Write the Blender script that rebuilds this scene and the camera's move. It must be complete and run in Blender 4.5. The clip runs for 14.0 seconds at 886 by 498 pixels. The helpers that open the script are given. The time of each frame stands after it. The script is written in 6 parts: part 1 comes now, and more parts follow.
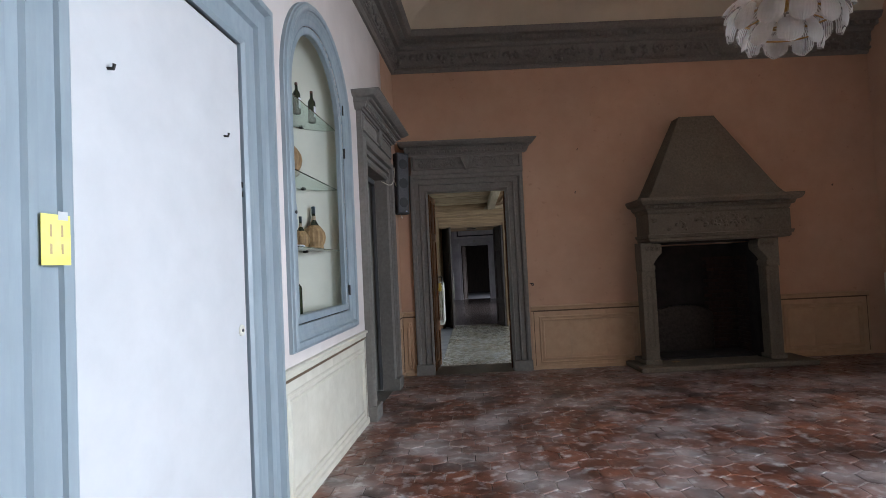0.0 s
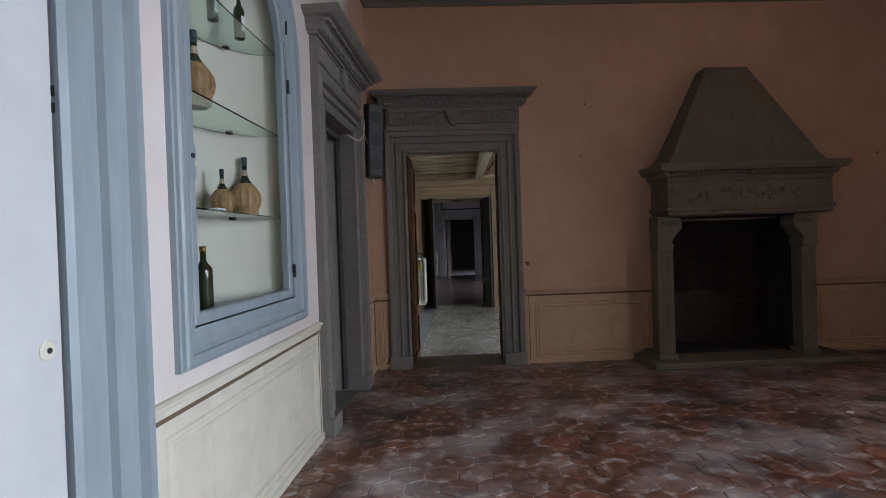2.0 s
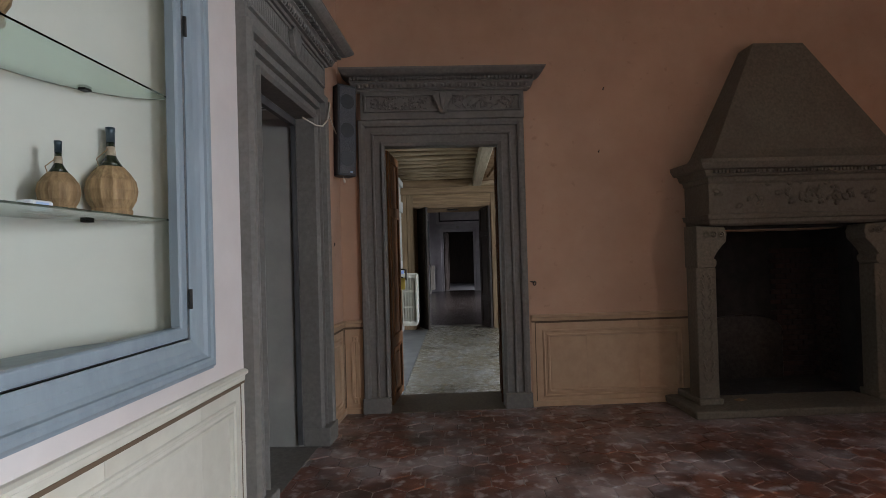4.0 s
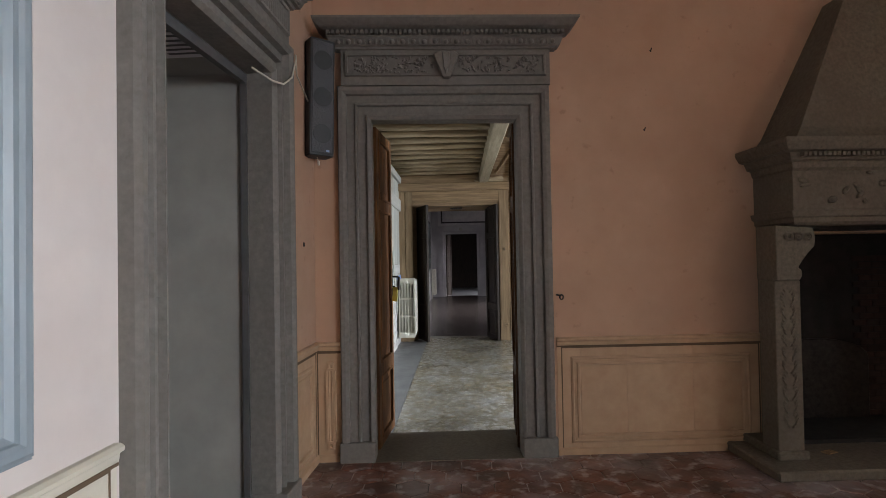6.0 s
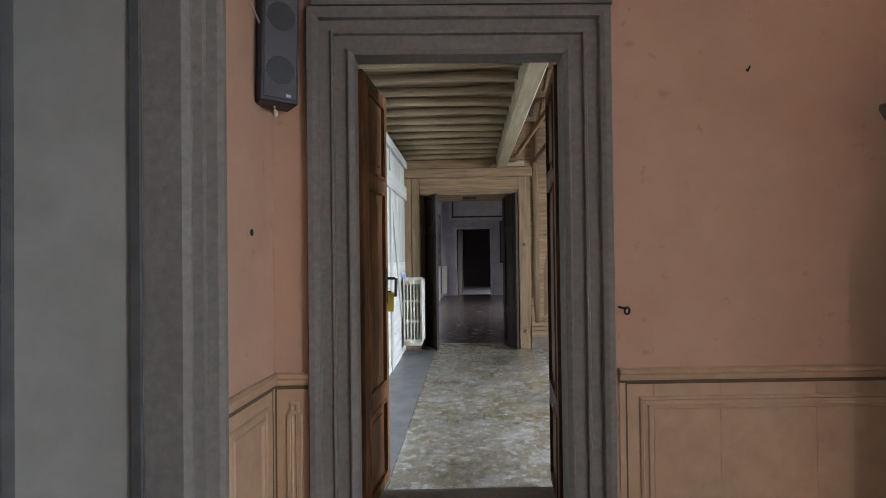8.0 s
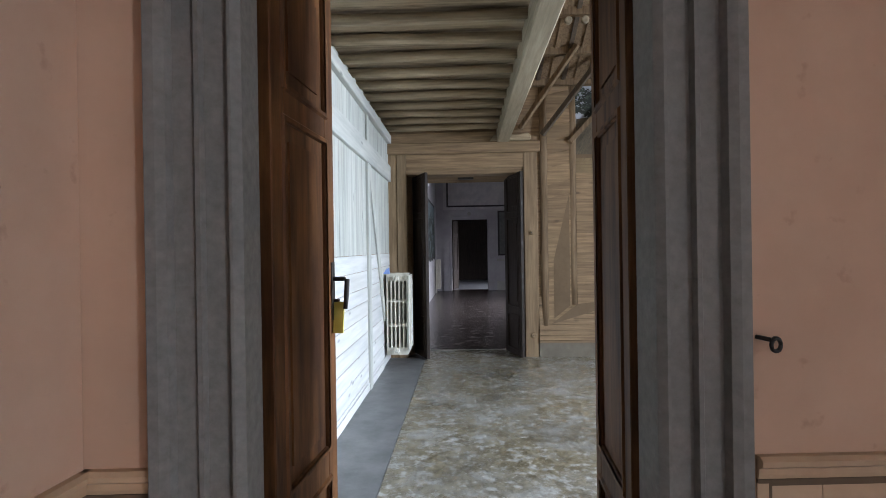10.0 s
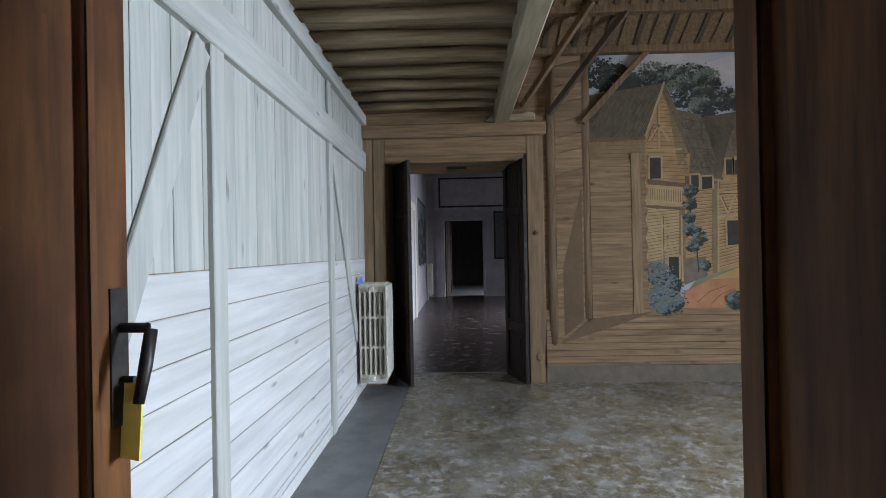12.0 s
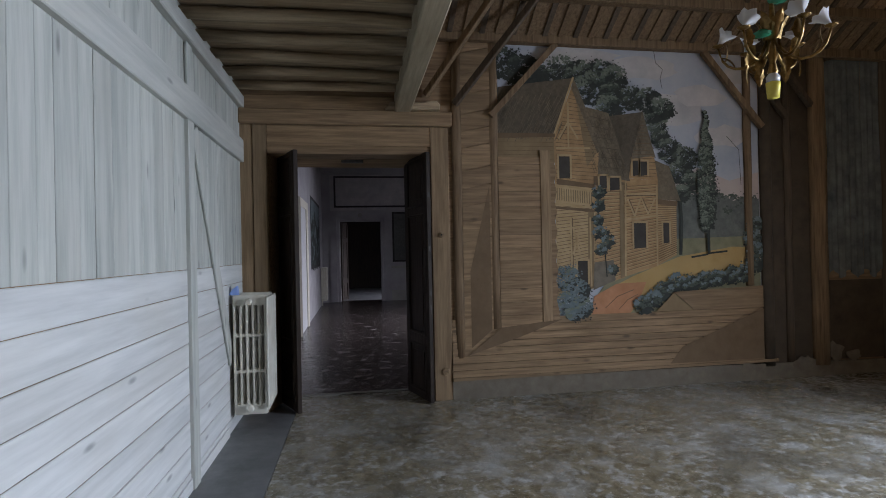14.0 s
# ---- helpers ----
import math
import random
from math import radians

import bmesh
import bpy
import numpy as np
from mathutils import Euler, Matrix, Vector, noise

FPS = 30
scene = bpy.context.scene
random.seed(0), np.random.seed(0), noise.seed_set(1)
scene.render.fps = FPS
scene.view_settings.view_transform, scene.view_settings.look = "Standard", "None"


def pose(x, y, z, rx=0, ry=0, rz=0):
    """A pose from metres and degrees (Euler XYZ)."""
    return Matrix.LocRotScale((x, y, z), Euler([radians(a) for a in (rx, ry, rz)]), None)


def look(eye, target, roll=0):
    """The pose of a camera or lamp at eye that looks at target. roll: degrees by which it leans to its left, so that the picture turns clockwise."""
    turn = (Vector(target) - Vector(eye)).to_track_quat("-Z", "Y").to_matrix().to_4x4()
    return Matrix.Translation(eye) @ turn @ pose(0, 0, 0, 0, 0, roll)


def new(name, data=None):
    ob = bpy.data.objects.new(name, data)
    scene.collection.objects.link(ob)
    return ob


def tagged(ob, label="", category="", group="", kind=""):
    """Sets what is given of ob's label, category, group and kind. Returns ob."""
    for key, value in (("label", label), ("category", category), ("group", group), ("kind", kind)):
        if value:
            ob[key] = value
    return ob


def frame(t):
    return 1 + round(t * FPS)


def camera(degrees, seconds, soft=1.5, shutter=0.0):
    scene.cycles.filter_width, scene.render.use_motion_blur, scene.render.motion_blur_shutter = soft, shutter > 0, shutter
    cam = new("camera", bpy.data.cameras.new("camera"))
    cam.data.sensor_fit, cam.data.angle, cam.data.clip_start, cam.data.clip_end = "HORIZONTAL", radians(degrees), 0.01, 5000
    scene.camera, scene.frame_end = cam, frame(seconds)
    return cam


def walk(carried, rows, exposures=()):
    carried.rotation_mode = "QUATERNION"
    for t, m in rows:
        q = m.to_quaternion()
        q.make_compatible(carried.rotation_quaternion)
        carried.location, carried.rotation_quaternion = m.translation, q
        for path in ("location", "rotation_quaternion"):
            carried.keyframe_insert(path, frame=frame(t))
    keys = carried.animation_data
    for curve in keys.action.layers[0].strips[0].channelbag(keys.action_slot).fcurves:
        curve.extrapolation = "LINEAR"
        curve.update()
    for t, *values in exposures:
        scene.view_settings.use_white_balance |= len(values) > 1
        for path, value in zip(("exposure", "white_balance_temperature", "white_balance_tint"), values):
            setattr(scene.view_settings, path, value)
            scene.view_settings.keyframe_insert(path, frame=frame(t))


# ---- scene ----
cam = camera(79.6, 14.0, soft=0.6)
PATH = [
    (0, (0.121, -0.02, 1.507), (0.018, 1.976, 1.579), -2.7),
    (0.5, (0.134, 0.275, 1.513), (0.048, 2.272, 1.583), -3.8),
    (1, (0.121, 0.565, 1.504), (0.06, 2.564, 1.506), -3.8),
    (1.5, (0.116, 0.865, 1.504), (0.057, 2.864, 1.49), -2.3),
    (2, (0.11, 1.177, 1.51), (0.062, 3.176, 1.485), -1.9),
    (2.5, (0.138, 1.489, 1.495), (0.092, 3.488, 1.488), -1.6),
    (3, (0.186, 1.81, 1.503), (0.138, 3.81, 1.506), -1.8),
    (3.5, (0.21, 2.096, 1.501), (0.162, 4.095, 1.517), -1.7),
    (3.7, (0.222, 2.214, 1.509), (0.173, 4.213, 1.529), -1.7),
    (5.8, (0.202, 3.397, 1.53), (0.147, 5.397, 1.562), -0.7),
    (6, (0.197, 3.525, 1.529), (0.139, 5.523, 1.564), -1.0),
    (6.5, (0.191, 3.797, 1.507), (0.128, 5.796, 1.529), -0.9),
    (7, (0.181, 4.126, 1.506), (0.087, 6.124, 1.537), -0.9),
    (7.5, (0.157, 4.406, 1.507), (0.051, 6.403, 1.537), -0.7),
    (8, (0.147, 4.763, 1.523), (0.049, 6.76, 1.546), -0.7),
    (8.2, (0.118, 4.897, 1.532), (0.047, 6.896, 1.549), -0.8),
    (10.3, (0.15, 6.39, 1.489), (0.065, 8.389, 1.486), -0.9),
    (10.5, (0.156, 6.545, 1.49), (0.07, 8.543, 1.488), -1.0),
    (11, (0.175, 6.873, 1.487), (0.06, 8.869, 1.485), -1.1),
    (11.2, (0.185, 7.007, 1.496), (0.065, 9.004, 1.491), -1.2),
    (11.5, (0.179, 7.182, 1.5), (0.066, 9.179, 1.503), -1.1),
    (12, (0.187, 7.444, 1.493), (0.123, 9.443, 1.502), -1.1),
    (12.5, (0.205, 7.664, 1.492), (0.212, 9.664, 1.499), -1.2),
    (13, (0.236, 7.845, 1.494), (0.327, 9.843, 1.505), -1.4),
    (13.5, (0.222, 7.998, 1.504), (0.436, 9.987, 1.514), -1.3),
    (14, (0.197, 8.11, 1.52), (0.516, 10.084, 1.527), -1.2),
]
EXPOSURE = [(0, -0.12, 6550, 8.5), (1.0, -0.3, 6600, 9), (2.0, -0.45, 6600, 9.5), (3.0, -0.6, 6750, 10), (3.7, -0.45, 6800, 10), (5.8, 0.1, 7200, 11), (6.5, 0.2, 7150, 11), (8.0, 0.4, 6800, 11), (10.3, 0.4, 6450, 10), (11.0, 0.2, 6400, 10), (11.5, 0.0, 6350, 10), (12.5, -0.45, 6450, 11), (13.5, -0.7, 6450, 12), (14.0, -0.75, 6450, 13)]
walk(cam, [(t, look(eye, target, roll)) for t, eye, target, roll in PATH], EXPOSURE)

# ---- light ----
world = bpy.data.worlds.new("world")
scene.world = world
world.use_nodes = True
wn, wl = world.node_tree.nodes, world.node_tree.links
sky = wn.new("ShaderNodeTexSky")
sky.sky_type, sky.sun_disc = "NISHITA", False
sky.sun_elevation, sky.sun_rotation = radians(38), radians(100)
wn["Background"].inputs[1].default_value = 0.1
wl.new(sky.outputs[0], wn["Background"].inputs[0])

sun = new("sun", bpy.data.lights.new("sun", "SUN"))
sun.data.energy, sun.data.angle, sun.data.color = 0.8, radians(12), (1, 0.95, 0.88)
sun.matrix_basis = look((30, 2, 24), (0, 6, 0))


def daylight(x, y, z, wide, high, power, colour=(0.68, 0.84, 1.0), aim=(-1, 0, 0), spread=180):
    """Sky light that stands in a window's opening."""
    lamp = new("window_daylight", bpy.data.lights.new("window_daylight", "AREA"))
    lamp.data.shape, lamp.data.size, lamp.data.size_y = "RECTANGLE", wide, high
    lamp.data.energy, lamp.data.color, lamp.data.spread = power, colour, radians(spread)
    lamp.matrix_basis = look((x, y, z), (x + aim[0], y + aim[1], z + aim[2]))
    return lamp


# windows: centre along y, sill, head, width, power
ROOM1_WINDOWS = [(-1.9, 0.7, 3.3, 1.4, 420), (1.0, 0.7, 3.3, 1.4, 500), (4.7, 0.7, 3.3, 1.4, 28)]
ROOM2_WINDOWS = [(9.6, 0.7, 3.0, 1.4, 900)]
ROOM3_WINDOWS = [(19.4, 0.5, 3.0, 1.4, 430)]
ROOM4_WINDOWS = [(26.6, 0.2, 2.0, 1.2, 320)]
R1X, R2X, R3X, R4X = 6.05, 6.75, 5.2, 4.2
COOL, LILAC = (0.72, 0.835, 1.0), (0.82, 0.86, 1.0)
for x, rows, tint, spread, down in ((R1X, ROOM1_WINDOWS, COOL, 128, 0.5), (R2X, ROOM2_WINDOWS, COOL, 145, 0.6), (R3X, ROOM3_WINDOWS, LILAC, 120, 0.85), (R4X, ROOM4_WINDOWS, LILAC, 120, 0.85)):
    for yc, z0, z1, w, power in rows:
        daylight(x + 0.82, yc, (z0 + z1) / 2, w - 0.06, z1 - z0 - 0.06, power, aim=(-1, 0, -down), colour=tint, spread=spread)



# ---- materials ----
def surface(name, dark, light, size=6.0, rough=0.8, bump=0.15, stretch=(1, 1, 1), stain=None, stain_size=0.7, stain_amount=0.5,
            metal=0.0, vary=0.12, fleck=None, worldwide=False, lo=0.45, hi=0.7, clear=0.0, detail=8.0, low=0.3, high=0.7, overlays=(), island=0.0, knots=None):
    """A procedural surface: grain between two colours, large soft stains, fine flecks, relief and a tone of its own for each piece."""
    m = bpy.data.materials.new(name)
    m.use_nodes = True
    n, l = m.node_tree.nodes, m.node_tree.links
    b = n["Principled BSDF"]
    b.inputs["Metallic"].default_value = metal
    if clear:
        b.inputs["Coat Weight"].default_value = clear
        b.inputs["Coat Roughness"].default_value = 0.25
    tex = n.new("ShaderNodeTexCoord")
    info = n.new("ShaderNodeObjectInfo")
    geo = n.new("ShaderNodeNewGeometry")
    shift = n.new("ShaderNodeVectorMath")
    shift.operation = "MULTIPLY_ADD"
    l.new(info.outputs["Random"], shift.inputs[0])
    shift.inputs[1].default_value = (17, 31, 23)
    l.new(tex.outputs["Object"], shift.inputs[2])
    mp = n.new("ShaderNodeMapping")
    mp.inputs["Scale"].default_value = stretch
    l.new(shift.outputs[0], mp.inputs[0])
    grain = n.new("ShaderNodeTexNoise")
    grain.inputs["Scale"].default_value, grain.inputs["Detail"].default_value = size, detail
    grain.inputs["Roughness"].default_value = 0.62
    l.new(mp.outputs[0], grain.inputs["Vector"])
    ramp = n.new("ShaderNodeValToRGB")
    ramp.color_ramp.elements[0].position, ramp.color_ramp.elements[0].color = low, (*dark, 1)
    ramp.color_ramp.elements[1].position, ramp.color_ramp.elements[1].color = high, (*light, 1)
    l.new(grain.outputs["Fac"], ramp.inputs[0])
    colour = ramp.outputs[0]

    def over(colour, tint, scale, lo, hi, amount, stretched=False):
        noise_node = n.new("ShaderNodeTexNoise")
        noise_node.inputs["Scale"].default_value, noise_node.inputs["Detail"].default_value = scale, 9
        l.new(geo.outputs["Position"] if stretched else shift.outputs[0], noise_node.inputs["Vector"])
        r = n.new("ShaderNodeMapRange")
        r.inputs[1].default_value, r.inputs[2].default_value, r.inputs[4].default_value = lo, hi, amount
        l.new(noise_node.outputs["Fac"], r.inputs[0])
        mix = n.new("ShaderNodeMix")
        mix.data_type = "RGBA"
        l.new(r.outputs[0], mix.inputs[0])
        l.new(colour, mix.inputs[6])
        mix.inputs[7].default_value = (*tint, 1)
        return mix.outputs[2]

    if stain:
        colour = over(colour, stain, stain_size, lo, hi, stain_amount, worldwide)
    if fleck:
        colour = over(colour, fleck, 38, 0.62, 0.7, 0.8)
    if island:
        own = n.new("ShaderNodeMapRange")
        own.inputs[3].default_value, own.inputs[4].default_value = 1 - island, 1 + island
        l.new(geo.outputs["Random Per Island"], own.inputs[0])
        shade = n.new("ShaderNodeHueSaturation")
        l.new(own.outputs[0], shade.inputs["Value"])
        l.new(colour, shade.inputs["Color"])
        colour = shade.outputs[0]
    if knots:
        cells = n.new("ShaderNodeMapping")
        cells.inputs["Scale"].default_value = knots
        l.new(shift.outputs[0], cells.inputs[0])
        spot = n.new("ShaderNodeTexVoronoi")
        spot.inputs["Scale"].default_value = 1.0
        l.new(cells.outputs[0], spot.inputs["Vector"])
        near = n.new("ShaderNodeMapRange")
        near.inputs[1].default_value, near.inputs[2].default_value = 0.13, 0.05
        near.inputs[4].default_value = 0.75
        l.new(spot.outputs["Distance"], near.inputs[0])
        ring = n.new("ShaderNodeMix")
        ring.data_type = "RGBA"
        l.new(near.outputs[0], ring.inputs[0])
        l.new(colour, ring.inputs[6])
        ring.inputs[7].default_value = (*[0.42 * c for c in dark], 1)
        colour = ring.outputs[2]
    for tint, scale, a, z, amount in overlays:
        colour = over(colour, tint, scale, a, z, amount, True)
    tone = n.new("ShaderNodeMapRange")
    tone.inputs[3].default_value, tone.inputs[4].default_value = 1 - vary, 1 + vary
    l.new(info.outputs["Random"], tone.inputs[0])
    hsv = n.new("ShaderNodeHueSaturation")
    l.new(tone.outputs[0], hsv.inputs["Value"])
    l.new(colour, hsv.inputs["Color"])
    l.new(hsv.outputs[0], b.inputs["Base Color"])
    rr = n.new("ShaderNodeMapRange")
    rr.inputs[3].default_value, rr.inputs[4].default_value = min(1, rough + 0.1), max(0.05, rough - 0.12)
    l.new(grain.outputs["Fac"], rr.inputs[0])
    l.new(rr.outputs[0], b.inputs["Roughness"])
    if bump:
        bn = n.new("ShaderNodeBump")
        bn.inputs["Strength"].default_value, bn.inputs["Distance"].default_value = bump, 0.01
        l.new(grain.outputs["Fac"], bn.inputs["Height"])
        l.new(bn.outputs[0], b.inputs["Normal"])
    return m


def plain(name, colour, rough=0.5, metal=0.0):
    m = bpy.data.materials.new(name)
    m.use_nodes = True
    b = m.node_tree.nodes["Principled BSDF"]
    b.inputs["Base Color"].default_value = (*colour, 1)
    b.inputs["Roughness"].default_value, b.inputs["Metallic"].default_value = rough, metal
    return m


def glassy(name, colour, rough=0.02, ior=1.45):
    m = plain(name, colour, rough)
    b = m.node_tree.nodes["Principled BSDF"]
    b.inputs["Transmission Weight"].default_value, b.inputs["IOR"].default_value = 1.0, ior
    return m


M = {}
M["pink"] = surface("pink_plaster", (0.50, 0.315, 0.215), (0.56, 0.36, 0.25), 3, 0.92, 0.06, stain=(0.43, 0.26, 0.175), stain_size=0.9, stain_amount=0.4, vary=0, overlays=[((0.36, 0.21, 0.14), 14, 0.66, 0.74, 0.5)])
M["pale"] = surface("pale_plaster", (0.60, 0.54, 0.51), (0.67, 0.61, 0.575), 3, 0.92, 0.06, stain=(0.54, 0.46, 0.42), stain_size=0.8, stain_amount=0.4, vary=0)
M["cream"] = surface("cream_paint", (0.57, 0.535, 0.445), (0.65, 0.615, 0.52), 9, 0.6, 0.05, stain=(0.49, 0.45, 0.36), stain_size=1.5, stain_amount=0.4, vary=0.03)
# the same cream paint with the fireplace wall's shade in its colour
M["cream_shaded"] = surface("cream_paint_shaded", (0.46, 0.30, 0.185), (0.54, 0.365, 0.23), 9, 0.6, 0.05, stain=(0.38, 0.27, 0.17), stain_size=1.5, stain_amount=0.4, vary=0.03)
M["grime"] = plain("joint_grime", (0.13, 0.085, 0.05), 0.9)
M["stone"] = surface("grey_stone", (0.158, 0.147, 0.131), (0.222, 0.207, 0.186), 30, 0.8, 0.10, stain=(0.165, 0.150, 0.130), stain_size=1.6, stain_amount=0.5, vary=0.04, overlays=[((0.26, 0.245, 0.225), 5, 0.58, 0.74, 0.4)])
M["firestone"] = surface("brown_stone", (0.105, 0.086, 0.062), (0.175, 0.146, 0.108), 38, 0.85, 0.3, stain=(0.095, 0.076, 0.056), stain_size=1.8, stain_amount=0.6, vary=0.04)
M["blue"] = surface("blue_grey_paint", (0.225, 0.272, 0.30), (0.28, 0.33, 0.358), 5, 0.45, 0.05, stretch=(3, 3, 0.6), stain=(0.21, 0.25, 0.275), stain_size=2.2, stain_amount=0.4, vary=0.03)
M["white"] = surface("white_door_paint", (0.50, 0.505, 0.51), (0.56, 0.563, 0.567), 4, 0.55, 0.04, stain=(0.47, 0.465, 0.465), stain_size=1.2, stain_amount=0.4, vary=0)
M["cotto"] = surface("terracotta_tile", (0.10, 0.036, 0.024), (0.27, 0.10, 0.06), 7, 0.36, 0.5, stain=(0.07, 0.042, 0.035), stain_size=5, stain_amount=0.6, vary=0.2, island=0.3, worldwide=True, lo=0.5, hi=0.72, detail=12,
                     overlays=[((0.60, 0.57, 0.58), 1.5, 0.46, 0.66, 0.55), ((0.66, 0.63, 0.63), 11, 0.53, 0.68, 0.65), ((0.035, 0.028, 0.026), 2.3, 0.50, 0.66, 0.7)])
M["mortar"] = surface("floor_mortar", (0.36, 0.33, 0.32), (0.60, 0.56, 0.54), 14, 0.9, 0.3, vary=0, overlays=[((0.05, 0.04, 0.036), 2.2, 0.44, 0.60, 0.9)])
M["brownwood"] = surface("brown_door_wood", (0.024, 0.0085, 0.003), (0.19, 0.08, 0.026), 4, 0.58, 0.08, stretch=(4, 4, 0.4), stain=(0.03, 0.010, 0.0045), stain_size=2.2, stain_amount=0.8, vary=0.08, low=0.27, high=0.76)
M["brownwood"].node_tree.nodes["Principled BSDF"].inputs["Specular IOR Level"].default_value = 0.15
# wood of the dark doors; also colours the last room's gloom
M["darkwood_and_gloom"] = surface("dark_door_wood_and_gloom", (0.013, 0.008, 0.006), (0.034, 0.022, 0.015), 5, 0.55, 0.12, stretch=(9, 9, 0.5), vary=0.06)
M["darkwood_and_gloom"].node_tree.nodes["Principled BSDF"].inputs["Specular IOR Level"].default_value = 0.2
GRAIN = dict(stain=(0.45, 0.43, 0.38), stain_size=1.1, stain_amount=0.35)
M["plank_h"] = surface("pale_painted_board", (0.47, 0.48, 0.47), (0.61, 0.615, 0.60), 2.2, 0.6, 0.05, stretch=(0.5, 7, 7), vary=0.07, knots=(2.0, 6.5, 6.5), low=0.34, high=0.62, **GRAIN)
M["plank_r"] = surface("pale_painted_rail", (0.35, 0.36, 0.335), (0.49, 0.495, 0.46), 2.2, 0.62, 0.05, stretch=(0.5, 7, 7), vary=0.07, knots=(2.0, 6.5, 6.5), low=0.34, high=0.62, **GRAIN)
# upright boards: colour lowered to carry the shade high on the wall
M["plank_v_shaded"] = surface("pale_painted_upright_shaded", (0.33, 0.345, 0.315), (0.47, 0.48, 0.44), 2.2, 0.64, 0.05, stretch=(7, 7, 0.5), vary=0.09, knots=(6.5, 6.5, 2.0), low=0.36, high=0.62, **GRAIN)
M["beam_x"] = surface("ceiling_wood_across", (0.165, 0.118, 0.068), (0.36, 0.275, 0.175), 4, 0.75, 0.15, stretch=(0.6, 9, 9), stain=(0.25, 0.19, 0.12), stain_size=1.2, stain_amount=0.5, vary=0.14)
M["beam_y"] = surface("ceiling_wood_along", (0.22, 0.175, 0.115), (0.37, 0.31, 0.215), 4, 0.75, 0.15, stretch=(9, 0.6, 9), stain=(0.26, 0.21, 0.14), stain_size=1.2, stain_amount=0.5, vary=0.1)
M["tan_h"] = surface("tan_painted_board", (0.095, 0.054, 0.026), (0.30, 0.198, 0.108), 4, 0.8, 0.06, stretch=(0.5, 8, 8), knots=(2.2, 5.5, 5.5), stain=(0.17, 0.115, 0.06), stain_size=1.3, stain_amount=0.5, vary=0.14, low=0.25, high=0.68)
M["tan_v"] = surface("tan_painted_post", (0.12, 0.074, 0.037), (0.30, 0.205, 0.115), 4, 0.8, 0.06, stretch=(8, 8, 0.5), stain=(0.19, 0.135, 0.075), stain_size=1.3, stain_amount=0.4, vary=0.08, low=0.25, high=0.68)
M["log"] = surface("brown_painted_log", (0.085, 0.05, 0.024), (0.21, 0.138, 0.074), 4, 0.8, 0.08, stretch=(9, 9, 0.6), vary=0.14)
M["log_dark"] = surface("dark_painted_timber", (0.04, 0.028, 0.018), (0.09, 0.062, 0.038), 4, 0.8, 0.08, stretch=(9, 9, 0.6), vary=0.1)
M["screed"] = surface("worn_waxed_floor", (0.10, 0.078, 0.042), (0.30, 0.262, 0.185), 11, 0.28, 0.7, stain=(0.25, 0.235, 0.20), stain_size=2.0, stain_amount=0.5, vary=0, fleck=(0.55, 0.55, 0.53), overlays=[((0.56, 0.56, 0.55), 17, 0.52, 0.68, 0.65), ((0.46, 0.46, 0.45), 3.0, 0.52, 0.70, 0.6), ((0.055, 0.046, 0.032), 1.1, 0.52, 0.68, 0.55)], low=0.33, high=0.70, detail=14, lo=0.42, hi=0.62)
M["dark_floor"] = surface("dark_worn_tile_floor", (0.03, 0.023, 0.020), (0.13, 0.10, 0.088), 14, 0.24, 0.6, stain=(0.05, 0.04, 0.035), stain_size=2.5, stain_amount=0.5, vary=0, fleck=(0.42, 0.40, 0.40), overlays=[((0.36, 0.33, 0.33), 6, 0.55, 0.70, 0.6)], low=0.36, high=0.68, detail=12)
M["cement"] = surface("grey_cement_band", (0.115, 0.117, 0.122), (0.205, 0.208, 0.214), 5, 0.45, 0.1, stain=(0.15, 0.15, 0.155), stain_size=1.5, stain_amount=0.5, vary=0)
M["niche"] = surface("pale_niche_paint", (0.52, 0.525, 0.45), (0.59, 0.595, 0.51), 3, 0.85, 0.05, stain=(0.45, 0.45, 0.375), stain_size=1.5, stain_amount=0.4, vary=0)
M["plaster"] = surface("grey_plaster", (0.30, 0.296, 0.27), (0.38, 0.372, 0.34), 3, 0.9, 0.08, stain=(0.25, 0.24, 0.215), stain_size=1.2, stain_amount=0.5, vary=0)
M["ceiling"] = surface("cream_ceiling_plaster", (0.52, 0.45, 0.34), (0.58, 0.51, 0.39), 3, 0.95, 0.05, stain=(0.44, 0.38, 0.28), stain_size=0.6, stain_amount=0.4, vary=0)
M["roomwhite"] = surface("lilac_wall_plaster", (0.33, 0.315, 0.325), (0.42, 0.405, 0.415), 2.5, 0.9, 0.06, stain=(0.25, 0.24, 0.26), stain_size=1.0, stain_amount=0.6, vary=0)
M["radiator"] = surface("cream_enamel", (0.58, 0.56, 0.48), (0.68, 0.66, 0.58), 9, 0.45, 0.05, stain=(0.42, 0.36, 0.27), stain_size=4, stain_amount=0.4, vary=0.04)
M["brick"] = surface("sooty_brick", (0.018, 0.008, 0.005), (0.045, 0.02, 0.012), 14, 0.9, 0.4, stain=(0.02, 0.015, 0.012), stain_size=2.5, stain_amount=0.8, vary=0.25)
# black of the firebox; also colours the shade in gaps and holes
M["soot_and_shade"] = surface("soot_and_shade", (0.008, 0.007, 0.006), (0.02, 0.017, 0.015), 8, 0.95, 0.2, vary=0)
M["iron"] = surface("dark_iron", (0.02, 0.018, 0.016), (0.05, 0.045, 0.04), 25, 0.5, 0.1, metal=0.7, vary=0.05)
